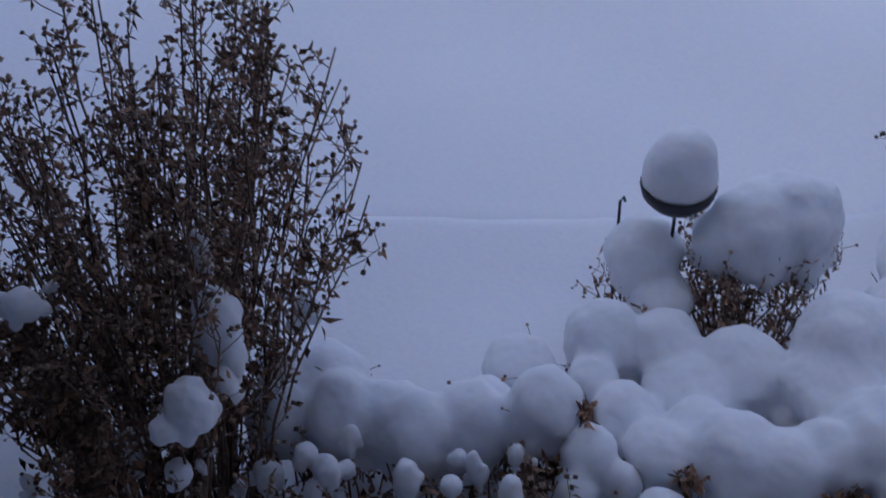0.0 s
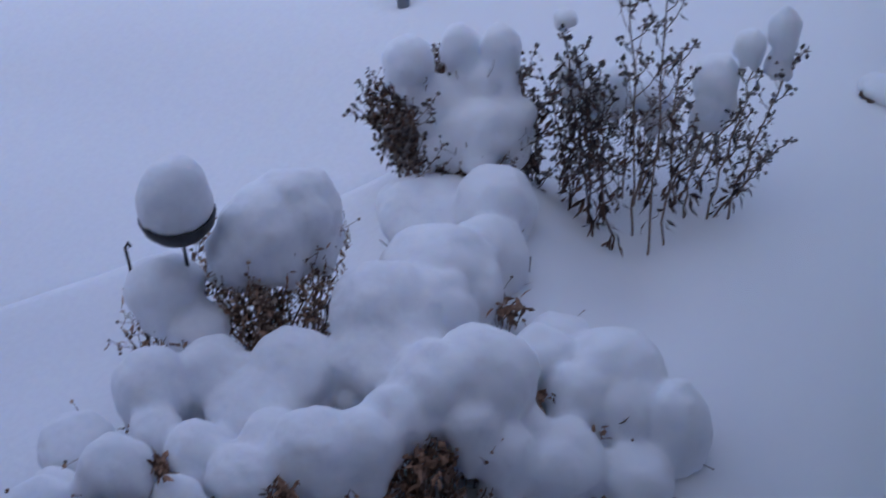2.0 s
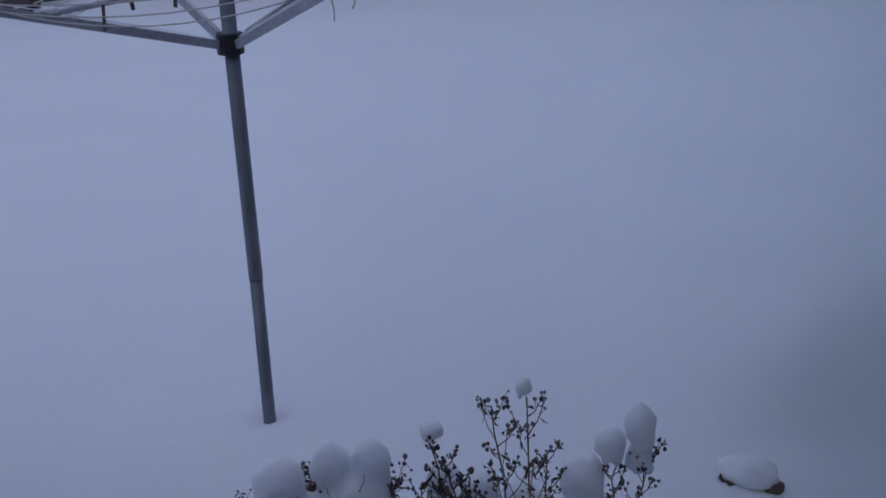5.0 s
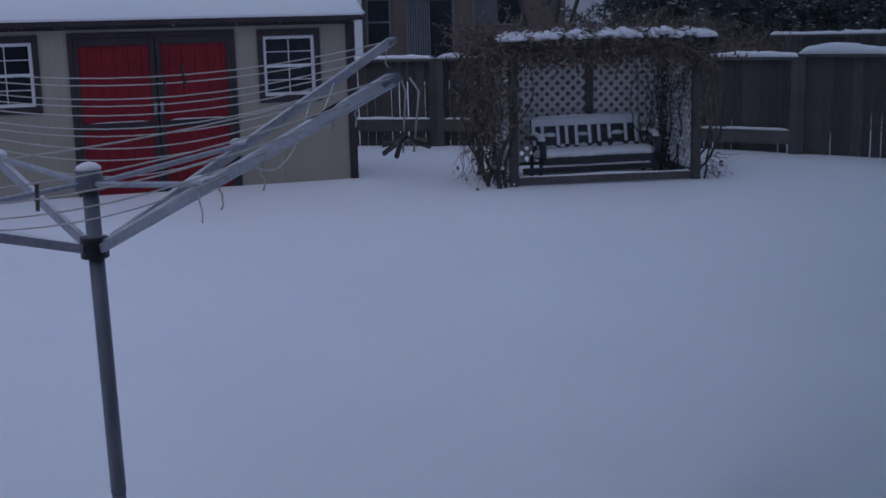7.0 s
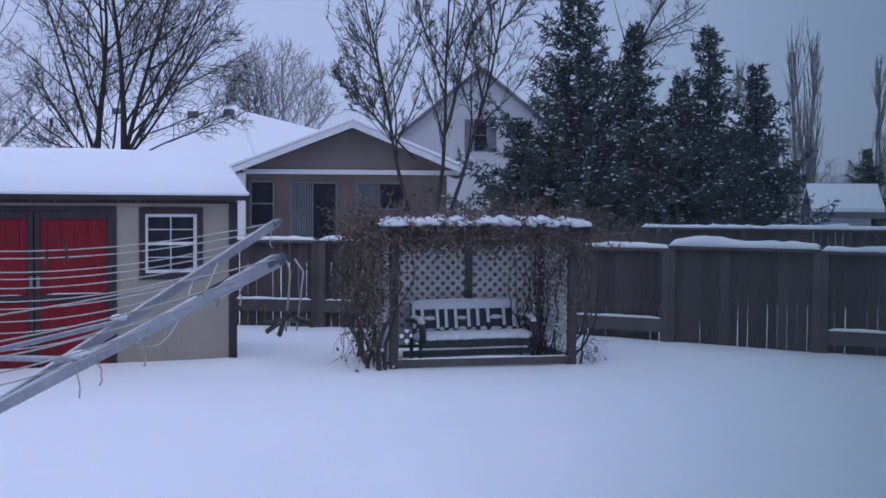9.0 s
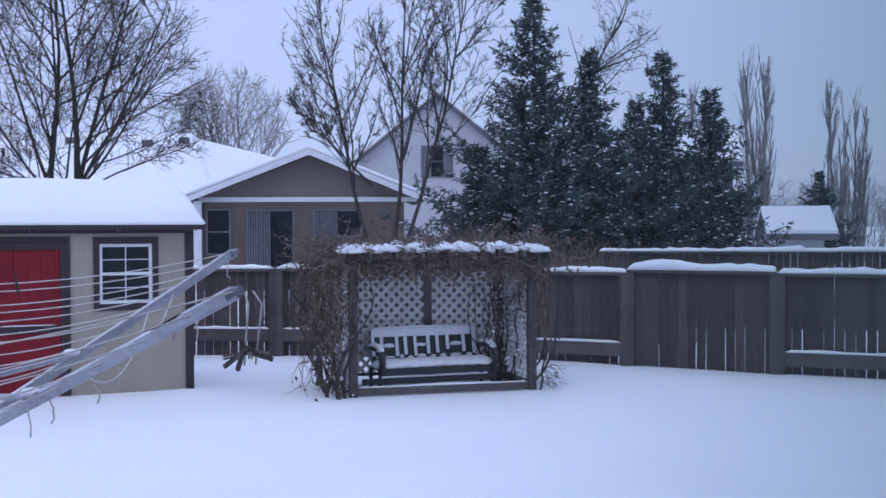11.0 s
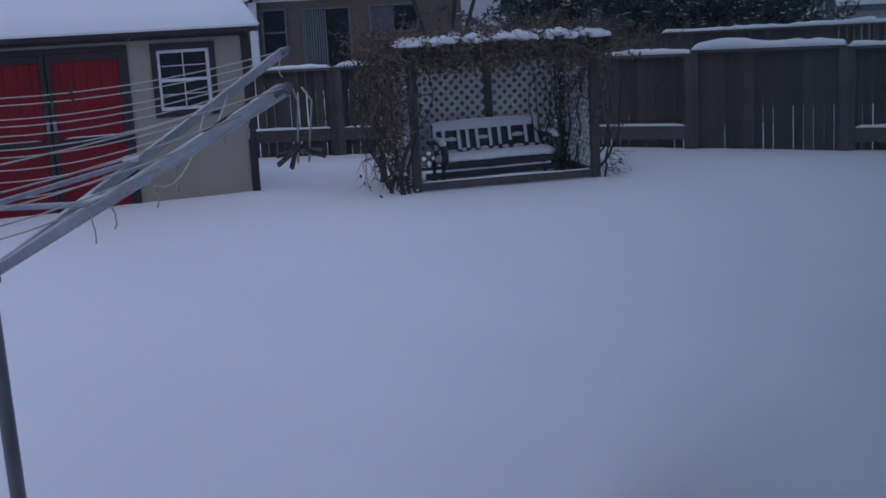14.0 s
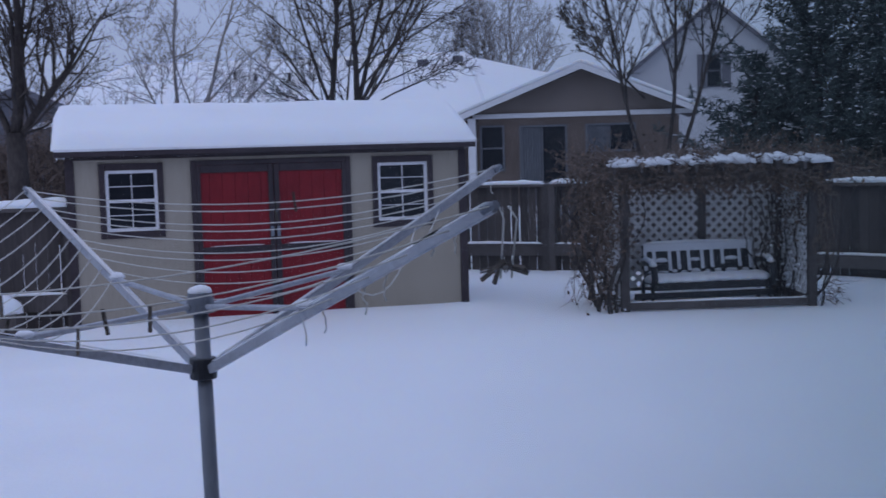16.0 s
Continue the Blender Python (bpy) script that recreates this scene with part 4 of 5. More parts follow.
tuft(-0.57, 1.32, 0.06, 0.045, 15, 301)
tuft(-0.57, 1.37, 0.12, 0.051, 15, 302)
tuft(-0.69, 1.32, 0.17, 0.033, 11, 303)
tuft(-0.64, 1.36, 0.17, 0.039, 13, 304)
tuft(-0.59, 1.41, 0.20, 0.039, 13, 305)
tuft(-0.49, 1.43, 0.04, 0.039, 13, 306)
tuft(-0.64, 1.42, 0.24, 0.024, 7, 307)
tuft(-0.84, 1.23, 0.22, 0.030, 9, 308)
tuft(-1.07, 1.05, 0.20, 0.037, 10, 309)
tuft(-1.04, 1.06, 0.16, 0.028, 10, 310)
tuft(-1.07, 1.19, 0.24, 0.018, 8, 311)
tuft(-0.67, 1.99, 0.10, 0.044, 17, 312)
tuft(-0.34, 1.70, 0.06, 0.034, 15, 313)
tuft(-1.14, 1.04, 0.25, 0.013, 5, 314)
tuft(-0.72, 1.30, 0.14, 0.029, 12, 315)
tuft(-0.80, 1.09, 0.12, 0.028, 13, 316)
tuft(-0.66, 1.95, 0.14, 0.046, 20, 317)
tuft(-0.35, 1.71, 0.06, 0.048, 18, 318)
tuft(-0.50, 1.72, 0.10, 0.029, 6, 319)
tuft(-0.45, 1.88, 0.14, 0.017, 5, 320)
tuft(-0.37, 1.60, 0.03, 0.071, 18, 321)
tuft(-0.29, 1.64, 0.03, 0.021, 15, 322)
tuft(-0.63, 1.86, 0.22, 0.037, 9, 402)
tuft(-0.62, 1.86, 0.22, 0.032, 9, 406)
tuft(-0.33, 1.63, 0.15, 0.039, 10, 407)
tuft(-0.36, 1.53, 0.11, 0.045, 8, 410)
tuft(-0.62, 1.38, 0.25, 0.032, 8, 413)
tuft(-1.03, 1.14, 0.30, 0.013, 4, 401)
tuft(-0.80, 1.19, 0.28, 0.023, 6, 404)
tuft(-0.47, 1.63, 0.19, 0.018, 4, 408)


def stalks(name, label, centre, seed, count, lean, height, spread_r, twigs, bud_r, leaf_n, mats, snow_rows=(), group="", category="plant", lumps=False, wild=0.006, broad=1.0, arch=1.0, narrow=0.45):
    """An upright clump of dead stalks: stems that fork into twigs with seedheads, withered leaves, and lumps of snow."""
    rng = random.Random(seed)
    s = empty(name, pose(*centre), label, category, group)
    st, sd, lf = Buf(), Buf(), Buf()

    def buried(p):
        return any(((p.x + centre[0] - x) / r) ** 2 + ((p.y + centre[1] - y) / r) ** 2 + ((p.z - z) / v) ** 2 < 1.5 and p.z > z - 0.6 * v for x, y, z, r, v in (*snow_rows, *CUSHIONS))

    for i in range(count):
        a, q = rng.uniform(0, 2 * math.pi), math.sqrt(rng.random())
        foot = Vector((math.cos(a) * spread_r * narrow * q, math.sin(a) * spread_r * narrow * q, -0.05))
        top = Vector((lean[0] + math.cos(a) * spread_r * q * 1.15, lean[1] + math.sin(a) * spread_r * q * 1.15, height * rng.uniform(0.72, 1.0) * (1 - 0.25 * q * q)))
        pts = []
        for j in range(7):
            u = j / 6
            p = foot.lerp(top, u ** arch)
            p.z = foot.z + (top.z - foot.z) * (u ** 0.9)
            p += Vector((rng.gauss(0, wild), rng.gauss(0, wild), 0)) * (1 if 0 < j else 0)
            p.y = max(p.y, 0.32 + 0.1 * rng.random() - centre[1])  # clear of the window
            pts.append(p)
        st.tube(pts, rng.uniform(0.003, 0.0046), 0.0016, 4)
        for j in range(twigs):
            u = 1.0 - 0.68 * rng.random() ** 1.25
            k = min(5, int(u * 6))
            p = pts[k].lerp(pts[k + 1], u * 6 - k)
            d = (Vector((rng.gauss(0, 0.6), rng.gauss(0, 0.6), 0.8))).normalized()
            n = rng.uniform(0.04, 0.13) * (1.25 - 0.5 * u)
            mid, e = p + d * n * 0.5, p + d * n + Vector((0, 0, n * 0.15))
            if buried(e) or buried(p):
                continue
            st.tube([p, mid, e], 0.0014, 0.0008, 3)
            for w in range(rng.randint(2, 4)):
                b0 = mid.lerp(e, rng.random())
                tip = b0 + rand_dir(rng, 0.9) * rng.uniform(0.012, 0.035)
                st.tube([b0, tip], 0.0008, 0.0006, 3)
                sd.bud(tip, bud_r * rng.uniform(0.6, 1.3), rng.uniform(0.7, 1.2))
            sd.bud(e, bud_r * rng.uniform(0.7, 1.3))
            for w in range(3):
                lf.leaf(mid.lerp(e, rng.random()), rand_dir(rng, -0.3), rand_dir(rng), rng.uniform(0.012, 0.026) * broad, rng.uniform(0.006, 0.013) * broad, 0.7)
        for j in range(leaf_n):
            u = rng.uniform(0.4, 0.92) if category == "bush" else rng.uniform(0.05, 0.9 if lumps else 0.7)
            k = min(5, int(u * 6))
            p = pts[k].lerp(pts[k + 1], u * 6 - k) + Vector((rng.gauss(0, 0.014), rng.gauss(0, 0.014), 0))
            if buried(p):
                continue
            lf.leaf(p, rand_dir(rng, -0.9), rand_dir(rng), rng.uniform(0.012, 0.032) * broad, rng.uniform(0.007, 0.016) * broad, rng.uniform(0.3, 0.9))
    if lumps:
        specks = Buf()
        for i in range(26):
            a, q = rng.uniform(0, 2 * math.pi), spread_r * math.sqrt(rng.random()) * 0.5
            specks.blob((math.cos(a) * q, math.sin(a) * q, height * rng.uniform(0.05, 0.62)), rng.uniform(0.006, 0.024), rng.uniform(0.006, 0.017), rng.uniform(0.005, 0.013), i, 0.8, 7, 10, 0.6)
        tagged(part("snow_specks", specks, SNOW, s, "little lumps of snow caught between the stalks", smooth=True), kind="stuff")
        for i, (x, y, z, r, v) in enumerate(snow_rows):
            cushions_mesh("snow_lump", [(x - centre[0], y - centre[1], z, r * 0.85, v)] + [(x - centre[0] + rng.gauss(0, r * 0.55), y - centre[1] + rng.gauss(0, r * 0.55), z - v * rng.uniform(0.1, 0.9), r * rng.uniform(0.35, 0.6), v * rng.uniform(0.35, 0.7)) for _ in range(3)], s, 0.004, 1.0, 0.2, 0.9)
    elif snow_rows:
        cushions_mesh("snow_cap", [(x - centre[0], y - centre[1], z, r, v) for x, y, z, r, v in snow_rows], s, 0.008, 1.17)
        for x, y, z, r, v in snow_rows:
            for i in range(int(800 * r)):
                a, q = rng.uniform(0, 2 * math.pi), r * rng.uniform(0.6, 1.22)
                p = Vector((x - centre[0] + math.cos(a) * q, y - centre[1] + math.sin(a) * q, z - v * rng.uniform(0.2, 1.2) - rng.random() ** 2 * 0.12))
                e = p + rand_dir(rng, -0.6) * rng.uniform(0.015, 0.04)
                st.tube([p + Vector((0, 0, 0.02)), p, e], 0.0012, 0.0007, 3)
                sd.bud(e, bud_r * rng.uniform(0.5, 1.1))
            for i in range(int(1100 * r)):
                a, q = rng.uniform(0, 2 * math.pi), r * rng.uniform(0.6, 1.28)
                p = Vector((x - centre[0] + math.cos(a) * q, y - centre[1] + math.sin(a) * q, z - v * rng.uniform(0.35, 1.2) - rng.random() ** 2 * 0.14))
                lf.leaf(p, rand_dir(rng, -1.2), rand_dir(rng), rng.uniform(0.012, 0.032), rng.uniform(0.005, 0.012), rng.uniform(0.2, 0.8))
    tagged(part("stalk_tangle", st, mats[0], s), kind="stuff")
    tagged(part("seedhead_cluster", sd, mats[1], s), kind="stuff")
    if leaf_n:
        tagged(part("foliage", lf, mats[2], s), kind="stuff")
    return s


# the tall bush with button seedheads
stalks("seedhead_bush", "tall brown bush of dead stalks with button seedheads", (-1.53, 0.56, 0), 41, 74, (-0.05, 0.08, 0), 1.15, 0.34, 16, 0.0052, 7, (STEM, SEED, LEAF),
       [(-1.33, 0.59, 0.66, 0.051, 0.059), (-1.25, 0.48, 0.60, 0.049, 0.052), (-1.28, 0.56, 0.58, 0.024, 0.024), (-1.39, 0.61, 0.76, 0.024, 0.036), (-1.51, 0.86, 0.40, 0.035, 0.042), (-1.47, 0.34, 0.74, 0.038, 0.029), (-1.48, 0.77, 0.33, 0.035, 0.035)], category="bush", lumps=True, wild=0.012, broad=1.05, arch=1.3, narrow=0.4)
stalks("seedhead_bush", "rust-brown lower growth of dead stalks and leaves", (-1.60, 0.44, 0), 49, 44, (-0.06, 0.0, 0), 0.62, 0.34, 8, 0.0056, 28, (STEM, SEED, LEAF),
       [(-1.36, 0.48, 0.34, 0.032, 0.03), (-1.52, 0.46, 0.30, 0.035, 0.03)], category="bush", lumps=True, wild=0.014, broad=1.25)
# low dry growth before the cushions
stalks("dry_perennial", "low tangle of brown dead stalks with small snow lumps", (-1.30, 0.62, 0), 42, 15, (0, 0.02, 0), 0.26, 0.24, 4, 0.0065, 13, (STEM, SEED, LEAF),
       [(-1.37, 0.65, 0.20, 0.033, 0.038), (-1.27, 0.72, 0.25, 0.032, 0.032), (-1.27, 0.69, 0.20, 0.027, 0.037), (-1.16, 0.82, 0.25, 0.031, 0.042), (-1.30, 0.80, 0.25, 0.024, 0.030), (-1.32, 0.71, 0.25, 0.032, 0.024), (-1.21, 0.52, 0.20, 0.023, 0.021)], "dry perennials", lumps=True, wild=0.018, broad=1.35)
stalks("dry_perennial", "low tangle of brown dead stalks with small snow lumps", (-1.02, 0.86, 0), 43, 20, (0, 0.03, 0), 0.25, 0.24, 4, 0.0065, 13, (STEM, SEED, LEAF),
       [(-1.13, 0.92, 0.25, 0.020, 0.020), (-1.01, 0.94, 0.25, 0.028, 0.041), (-1.10, 0.93, 0.25, 0.021, 0.037), (-1.07, 1.01, 0.25, 0.020, 0.020)], "dry perennials", lumps=True, wild=0.018, broad=1.35)
stalks("dry_perennial", "low tangle of brown dead stalks with small snow lumps", (-0.84, 0.90, 0), 44, 18, (0, 0.03, 0), 0.22, 0.19, 4, 0.0065, 13, (STEM, SEED, LEAF), (), "dry perennials", wild=0.018, broad=1.35)
# flower clump that carries one great cap of snow
stalks("snow_capped_perennial", "dead flower clump bent under one large cap of snow", (-1.08, 1.72, 0), 45, 30, (0, 0.02, 0), 0.34, 0.19, 5, 0.005, 14, (STEM, SEED, LEAF),
       [(-1.12, 1.73, 0.38, 0.092, 0.092), (-1.085, 1.79, 0.40, 0.08, 0.088), (-1.06, 1.83, 0.38, 0.068, 0.093), (-1.16, 1.66, 0.36, 0.055, 0.055)])
stalks("snow_capped_perennial", "small dead flower clump with a cap of snow", (-1.27, 1.57, 0), 46, 18, (0, 0, 0), 0.28, 0.09, 3, 0.005, 8, (STEM, SEED, LEAF),
       [(-1.29, 1.58, 0.29, 0.080, 0.068), (-1.21, 1.56, 0.22, 0.068, 0.056)])


def build_path_light():
    e = empty("garden_path_light", pose(-1.245, 1.615, 0), "small dark garden light carrying a tall cap of snow", "garden light")
    b = Buf()
    b.tube([Vector((0, 0, -0.1)), Vector((0, 0, 0.42))], 0.004, 0.004, 8)
    part("stake", b, BENCH, e)
    s = Buf()
    n = 24
    prof = ((0.012, 0.40), (0.03, 0.412), (0.055, 0.43), (0.074, 0.452), (0.080, 0.475), (0.078, 0.478), (0.05, 0.46), (0.0, 0.455))
    for r, z in prof:
        s.v += [Vector((r * math.cos(2 * math.pi * j / n), r * math.sin(2 * math.pi * j / n), z)) for j in range(n)]
    s.f = [(i * n + j, i * n + (j + 1) % n, (i + 1) * n + (j + 1) % n, (i + 1) * n + j) for i in range(len(prof) - 1) for j in range(n)]
    part("bowl", s, BENCH, e, "dark bowl-shaped shade", smooth=True)
    c = Buf()
    c.blob((0, 0, 0.492), 0.079, 0.079, 0.113, 2.0, 0.06, 14, 24, 0.35)
    c.blob((0.010, 0.008, 0.535), 0.06, 0.06, 0.078, 3.0, 0.06, 12, 20)
    fluffed(melted(part("snow_cap", c, SNOW, e, "tall round cap of snow"), 0.007, 6), (0.006, 0.003))
    rng = random.Random(3)
    for k in range(7):
        i = Buf()
        x, y = rng.gauss(0, 0.02), rng.gauss(0, 0.02)
        i.tube([Vector((x, y, 0.413)), Vector((x, y, 0.413 - rng.uniform(0.015, 0.04)))], 0.003, 0.0008, 6)
        part("icicle", i, ICE, e)


build_path_light()
rod = Buf()
rod.tube([Vector((-1.34, 1.55, -0.1)), Vector((-1.345, 1.555, 0.30)), Vector((-1.372, 1.585, 0.375)), Vector((-1.368, 1.592, 0.385)), Vector((-1.360, 1.588, 0.378))], 0.0035, 0.0035, 8)
tagged(part("hooked_stake", rod, BENCH, smooth=True), "thin dark metal stake with a hooked tip", "stake")

# asters that stand out of the snow
ASTER_ROWS = [(-0.472, 2.444, -0.063, 0.04, 0.710, 0), (-0.417, 2.384, -0.025, 0.04, 0.765, 0), (-0.393, 2.440, -0.017, 0.04, 0.571, 1),
              (-0.542, 2.327, -0.123, 0.04, 0.639, 2), (-0.488, 2.330, -0.145, 0.04, 0.597, 2), (-0.570, 2.381, -0.034, 0.04, 0.528, 2),
              (-0.604, 2.396, -0.107, 0.04, 0.471, 2), (-0.550, 2.436, -0.038, 0.04, 0.435, 2), (-0.635, 2.426, -0.012, 0.04, 0.382, 2),
              (-0.701, 2.346, -0.063, 0.04, 0.491, 2), (-0.690, 2.412, -0.158, 0.04, 0.238, 2), (-0.736, 2.387, -0.014, 0.04, 0.389, 2),
              (-0.373, 2.574, 0.032, 0.04, 0.387, 1), (-0.367, 2.714, 0.062, 0.04, 0.286, 1), (-0.316, 2.584, 0.068, 0.04, 0.479, 3),
              (-0.270, 2.602, 0.104, 0.04, 0.522, 3), (-0.311, 2.596, 0.150, 0.04, 0.257, 3), (-0.413, 2.618, 0.026, 0.04, 0.311, 1)]


def aster(x, y, dx, dy, h, seed, style, snow=()):
    """A dead stalk. style 0: tall with an open head; 1: middling; 2: crowded with hanging brown leaves; 3: bent spray with frosted heads."""
    rng = random.Random(seed)
    s = empty("dead_aster", pose(x, y, 0), "dead aster stalk with frosted seedheads standing out of snow", "plant", "asters")
    st, sd, lf = Buf(), Buf(), Buf()
    n, h = 10, h - (0.055, 0.035, 0.03, 0.025)[style]
    pts = [Vector((dx * (j / n) ** 1.2 + rng.gauss(0, 0.004), dy * (j / n) ** 1.2 + rng.gauss(0, 0.004), -0.05 + (h + 0.05) * j / n)) for j in range(n + 1)]
    st.tube(pts, 0.0036, 0.0018, 5)
    first, count, reach = ((0.52, 13, 0.105), (0.40, 12, 0.085), (0.35, 17, 0.06), (0.35, 14, 0.07))[style]
    turn = rng.uniform(0, 6)
    for i in range(count):
        u = first + (1.0 - first) * (i + rng.random()) / count
        k = min(n - 1, int(u * n))
        p = pts[k].lerp(pts[k + 1], u * n - k)
        turn += 2.4
        d = Vector((math.cos(turn) * 0.75, math.sin(turn) * 0.5, 0.8)).normalized()
        m = reach * rng.uniform(0.6, 1.15) * (1.5 - 0.95 * u)
        mid, e = p + d * m * 0.55 - Vector((0, 0, m * 0.05)), p + d * m + Vector((0, 0, m * 0.25))
        st.tube([p, mid, e], 0.0017, 0.001, 4)
        for w in range(4):
            q = mid.lerp(e, rng.uniform(0.1, 1.0))
            t = q + (d * 0.6 + rand_dir(rng, 0.8)).normalized() * rng.uniform(0.012, 0.026)
            st.tube([q, t], 0.001, 0.0007, 3)
            sd.bud(t, rng.uniform(0.0035, 0.0068), rng.uniform(0.9, 1.5))
            if rng.random() < 0.6:
                lf.leaf(q, rand_dir(rng, -0.2), rand_dir(rng), rng.uniform(0.014, 0.026), rng.uniform(0.005, 0.009), 0.6)
        sd.bud(e, rng.uniform(0.004, 0.0075), 1.2)
    for i in range((10, 13, 30, 12)[style]):
        u = rng.uniform(0.2, 0.62) if style != 2 else rng.uniform(0.12, 0.9)
        k = min(n - 1, int(u * n))
        p = pts[k].lerp(pts[k + 1], u * n - k)
        d = Vector((rng.gauss(0, 0.6), rng.gauss(0, 0.6), -1.0)).normalized()
        e = p + Vector((d.x, d.y, 0.3)) * 0.012
        lf.leaf(e, d, d.cross(rand_dir(rng)).normalized(), rng.uniform(0.03, 0.06), rng.uniform(0.008, 0.015), rng.uniform(0.2, 0.6))
    part("stem", st, STEM if style != 2 else ASTER_LEAF, s)
    tagged(part("seedhead_cluster", sd, ASTER, s), kind="stuff")
    tagged(part("foliage", lf, ASTER_LEAF, s), kind="stuff")
    if snow:
        cushions_mesh("snow_cap", [(a - x, b - y, c, r, v) for a, b, c, r, v in snow], s, 0.006)


ASTER_SNOW = {1: [(-0.45, 2.42, 0.75, 0.017, 0.017)], 3: [(-0.66, 2.37, 0.64, 0.025, 0.019)], 8: [(-0.61, 2.51, 0.37, 0.032, 0.043)], 12: [(-0.34, 2.62, 0.40, 0.049, 0.055), (-0.35, 2.62, 0.30, 0.038, 0.038)], 14: [(-0.27, 2.63, 0.50, 0.033, 0.039)], 15: [(-0.20, 2.65, 0.55, 0.034, 0.048), (-0.20, 2.65, 0.46, 0.029, 0.032)], 17: [(-0.48, 2.66, 0.25, 0.039, 0.033)]}
for i, (x, y, dx, dy, h, style) in enumerate(ASTER_ROWS):
    aster(x, y, dx, dy, h, 60 + i, style, ASTER_SNOW.get(i, ()))
stalks("snow_capped_perennial", "dead flower clump with lumps of snow among its heads", (-0.93, 2.44, 0), 47, 42, (-0.02, -0.05, 0), 0.46, 0.20, 20, 0.0058, 6, (STEM, ASTER, ASTER_LEAF),
       [(-1.02, 2.30, 0.50, 0.058, 0.063), (-0.92, 2.38, 0.52, 0.042, 0.056), (-0.82, 2.40, 0.52, 0.043, 0.058), (-0.85, 2.38, 0.45, 0.050, 0.036), (-0.85, 2.33, 0.34, 0.104, 0.076), (-0.92, 2.28, 0.30, 0.062, 0.048), (-0.77, 2.36, 0.36, 0.048, 0.050)])
stalks("snow_capped_perennial", "dead flower clump with lumps of snow among its heads", (-0.52, 2.62, 0), 48, 8, (0.02, 0, 0), 0.30, 0.14, 6, 0.005, 6, (STEM, ASTER, ASTER_LEAF),
       [(-0.60, 2.60, 0.34, 0.05, 0.06), (-0.50, 2.66, 0.30, 0.05, 0.05), (-0.68, 2.55, 0.40, 0.04, 0.05)])

# rock at the edge of the dip, capped with snow; clay pot further off
rk = empty("garden_rock", pose(0.087, 3.369, -0.012), "brown rock nearly buried in snow", "rock")
for cx, cy, cz, rx, rz, sd in ((0.060, -0.005, -0.012, 0.04, 0.05, 5.0), (-0.065, 0.0, -0.014, 0.036, 0.04, 7.0)):
    rb = Buf()
    rb.blob((cx, cy, cz), rx, 0.06, rz, sd, 0.5, 10, 14)
    part("stone", rb, ROCK, rk, smooth=True)
rs = Buf()
rs.blob((0.005, 0.0, 0.03), 0.085, 0.075, 0.055, 6.0, 0.25, 10, 16, 0.8)
rs.blob((-0.05, 0.03, 0.02), 0.06, 0.06, 0.045, 8.0, 0.25, 10, 16, 0.8)
melted(part("snow_cap", rs, SNOW, rk), 0.008, 8)

pl = empty("garden_planter", pose(-7.75, 11.7, 0, 0, 0, 20), "grey wooden planter box heaped with snow", "planter")
block("box", (-0.2, -0.2, -0.2, 0.2, 0.2, 0.28), GREY_WOOD, pl)
plb = Buf()
plb.blob((0, 0, 0.29), 0.24, 0.24, 0.20, 4.0, 0.15, 12, 18, 0.2)
part("snow_cap", plb, SNOW, pl, smooth=True)
pt = empty("clay_pot", pose(2.60, 7.10, -0.02), "red clay flower pot standing in the snow", "flower pot")
pb, n = Buf(), 28
for r, z in ((0.13, -0.1), (0.16, 0.17), (0.175, 0.17), (0.18, 0.23), (0.16, 0.23), (0.155, 0.18), (0.0, 0.18)):
    pb.v += [Vector((r * math.cos(2 * math.pi * j / n), r * math.sin(2 * math.pi * j / n), z)) for j in range(n)]
pb.f = [(i * n + j, i * n + (j + 1) % n, (i + 1) * n + (j + 1) % n, (i + 1) * n + j) for i in range(6) for j in range(n)]
part("pot", pb, CLAY, pt, smooth=True)
ps = Buf()
ps.blob((0, 0, 0.2), 0.15, 0.15, 0.09, 1.0)
part("snow_cap", ps, SNOW, pt, smooth=True)


# ---- trees ----
def grow(rng, bufs, p, d, length, r, level, top, opts, env):
    """A limb that curves upwards and ends at the crown's outline (env: centre x, y, z, half width, half height)."""
    n = 7 if level < 2 else 4
    pts, q = [p], d.normalized()
    for j in range(n):
        q = (q + rand_dir(rng) * opts["bend"] * (1 + 0.3 * level) + Vector((0, 0, opts["up"] * (1.5 if level else 0.8)))).normalized()
        e = pts[-1] + q * length / n
        if (level or e.z > env[2]) and ((e.x - env[0]) / env[3]) ** 2 + ((e.y - env[1]) / env[3]) ** 2 + ((e.z - env[2]) / env[4]) ** 2 > rng.uniform(0.55, 1.25):
            break
        pts.append(e)
    n = len(pts) - 1
    if n < 2:
        return
    end = r * (0.15 if level == 0 else 0.35 if level < top else 0.5)
    (bufs[0] if level == 0 else bufs[1]).tube(pts, r, end, 7 if level == 0 else 5 if level == 1 else 3)
    if level >= top:
        return
    for k in range(opts["kids"][level]):
        u = rng.uniform(opts["from"] if level == 0 else 0.12, 1.0)
        i = min(n - 1, int(u * n))
        b = pts[i].lerp(pts[i + 1], u * n - i)
        axis = (pts[i + 1] - pts[i]).normalized()
        side = axis.cross(rand_dir(rng)).normalized()
        a = radians(rng.uniform(*opts["angle"]))
        grow(rng, bufs, b, axis * math.cos(a) + side * math.sin(a), length * rng.uniform(*opts["ratio"]) * (1.15 - 0.5 * u), max(opts["thin"], r * (1 - 0.6 * u) * rng.uniform(0.4, 0.62)), level + 1, top, opts, env)


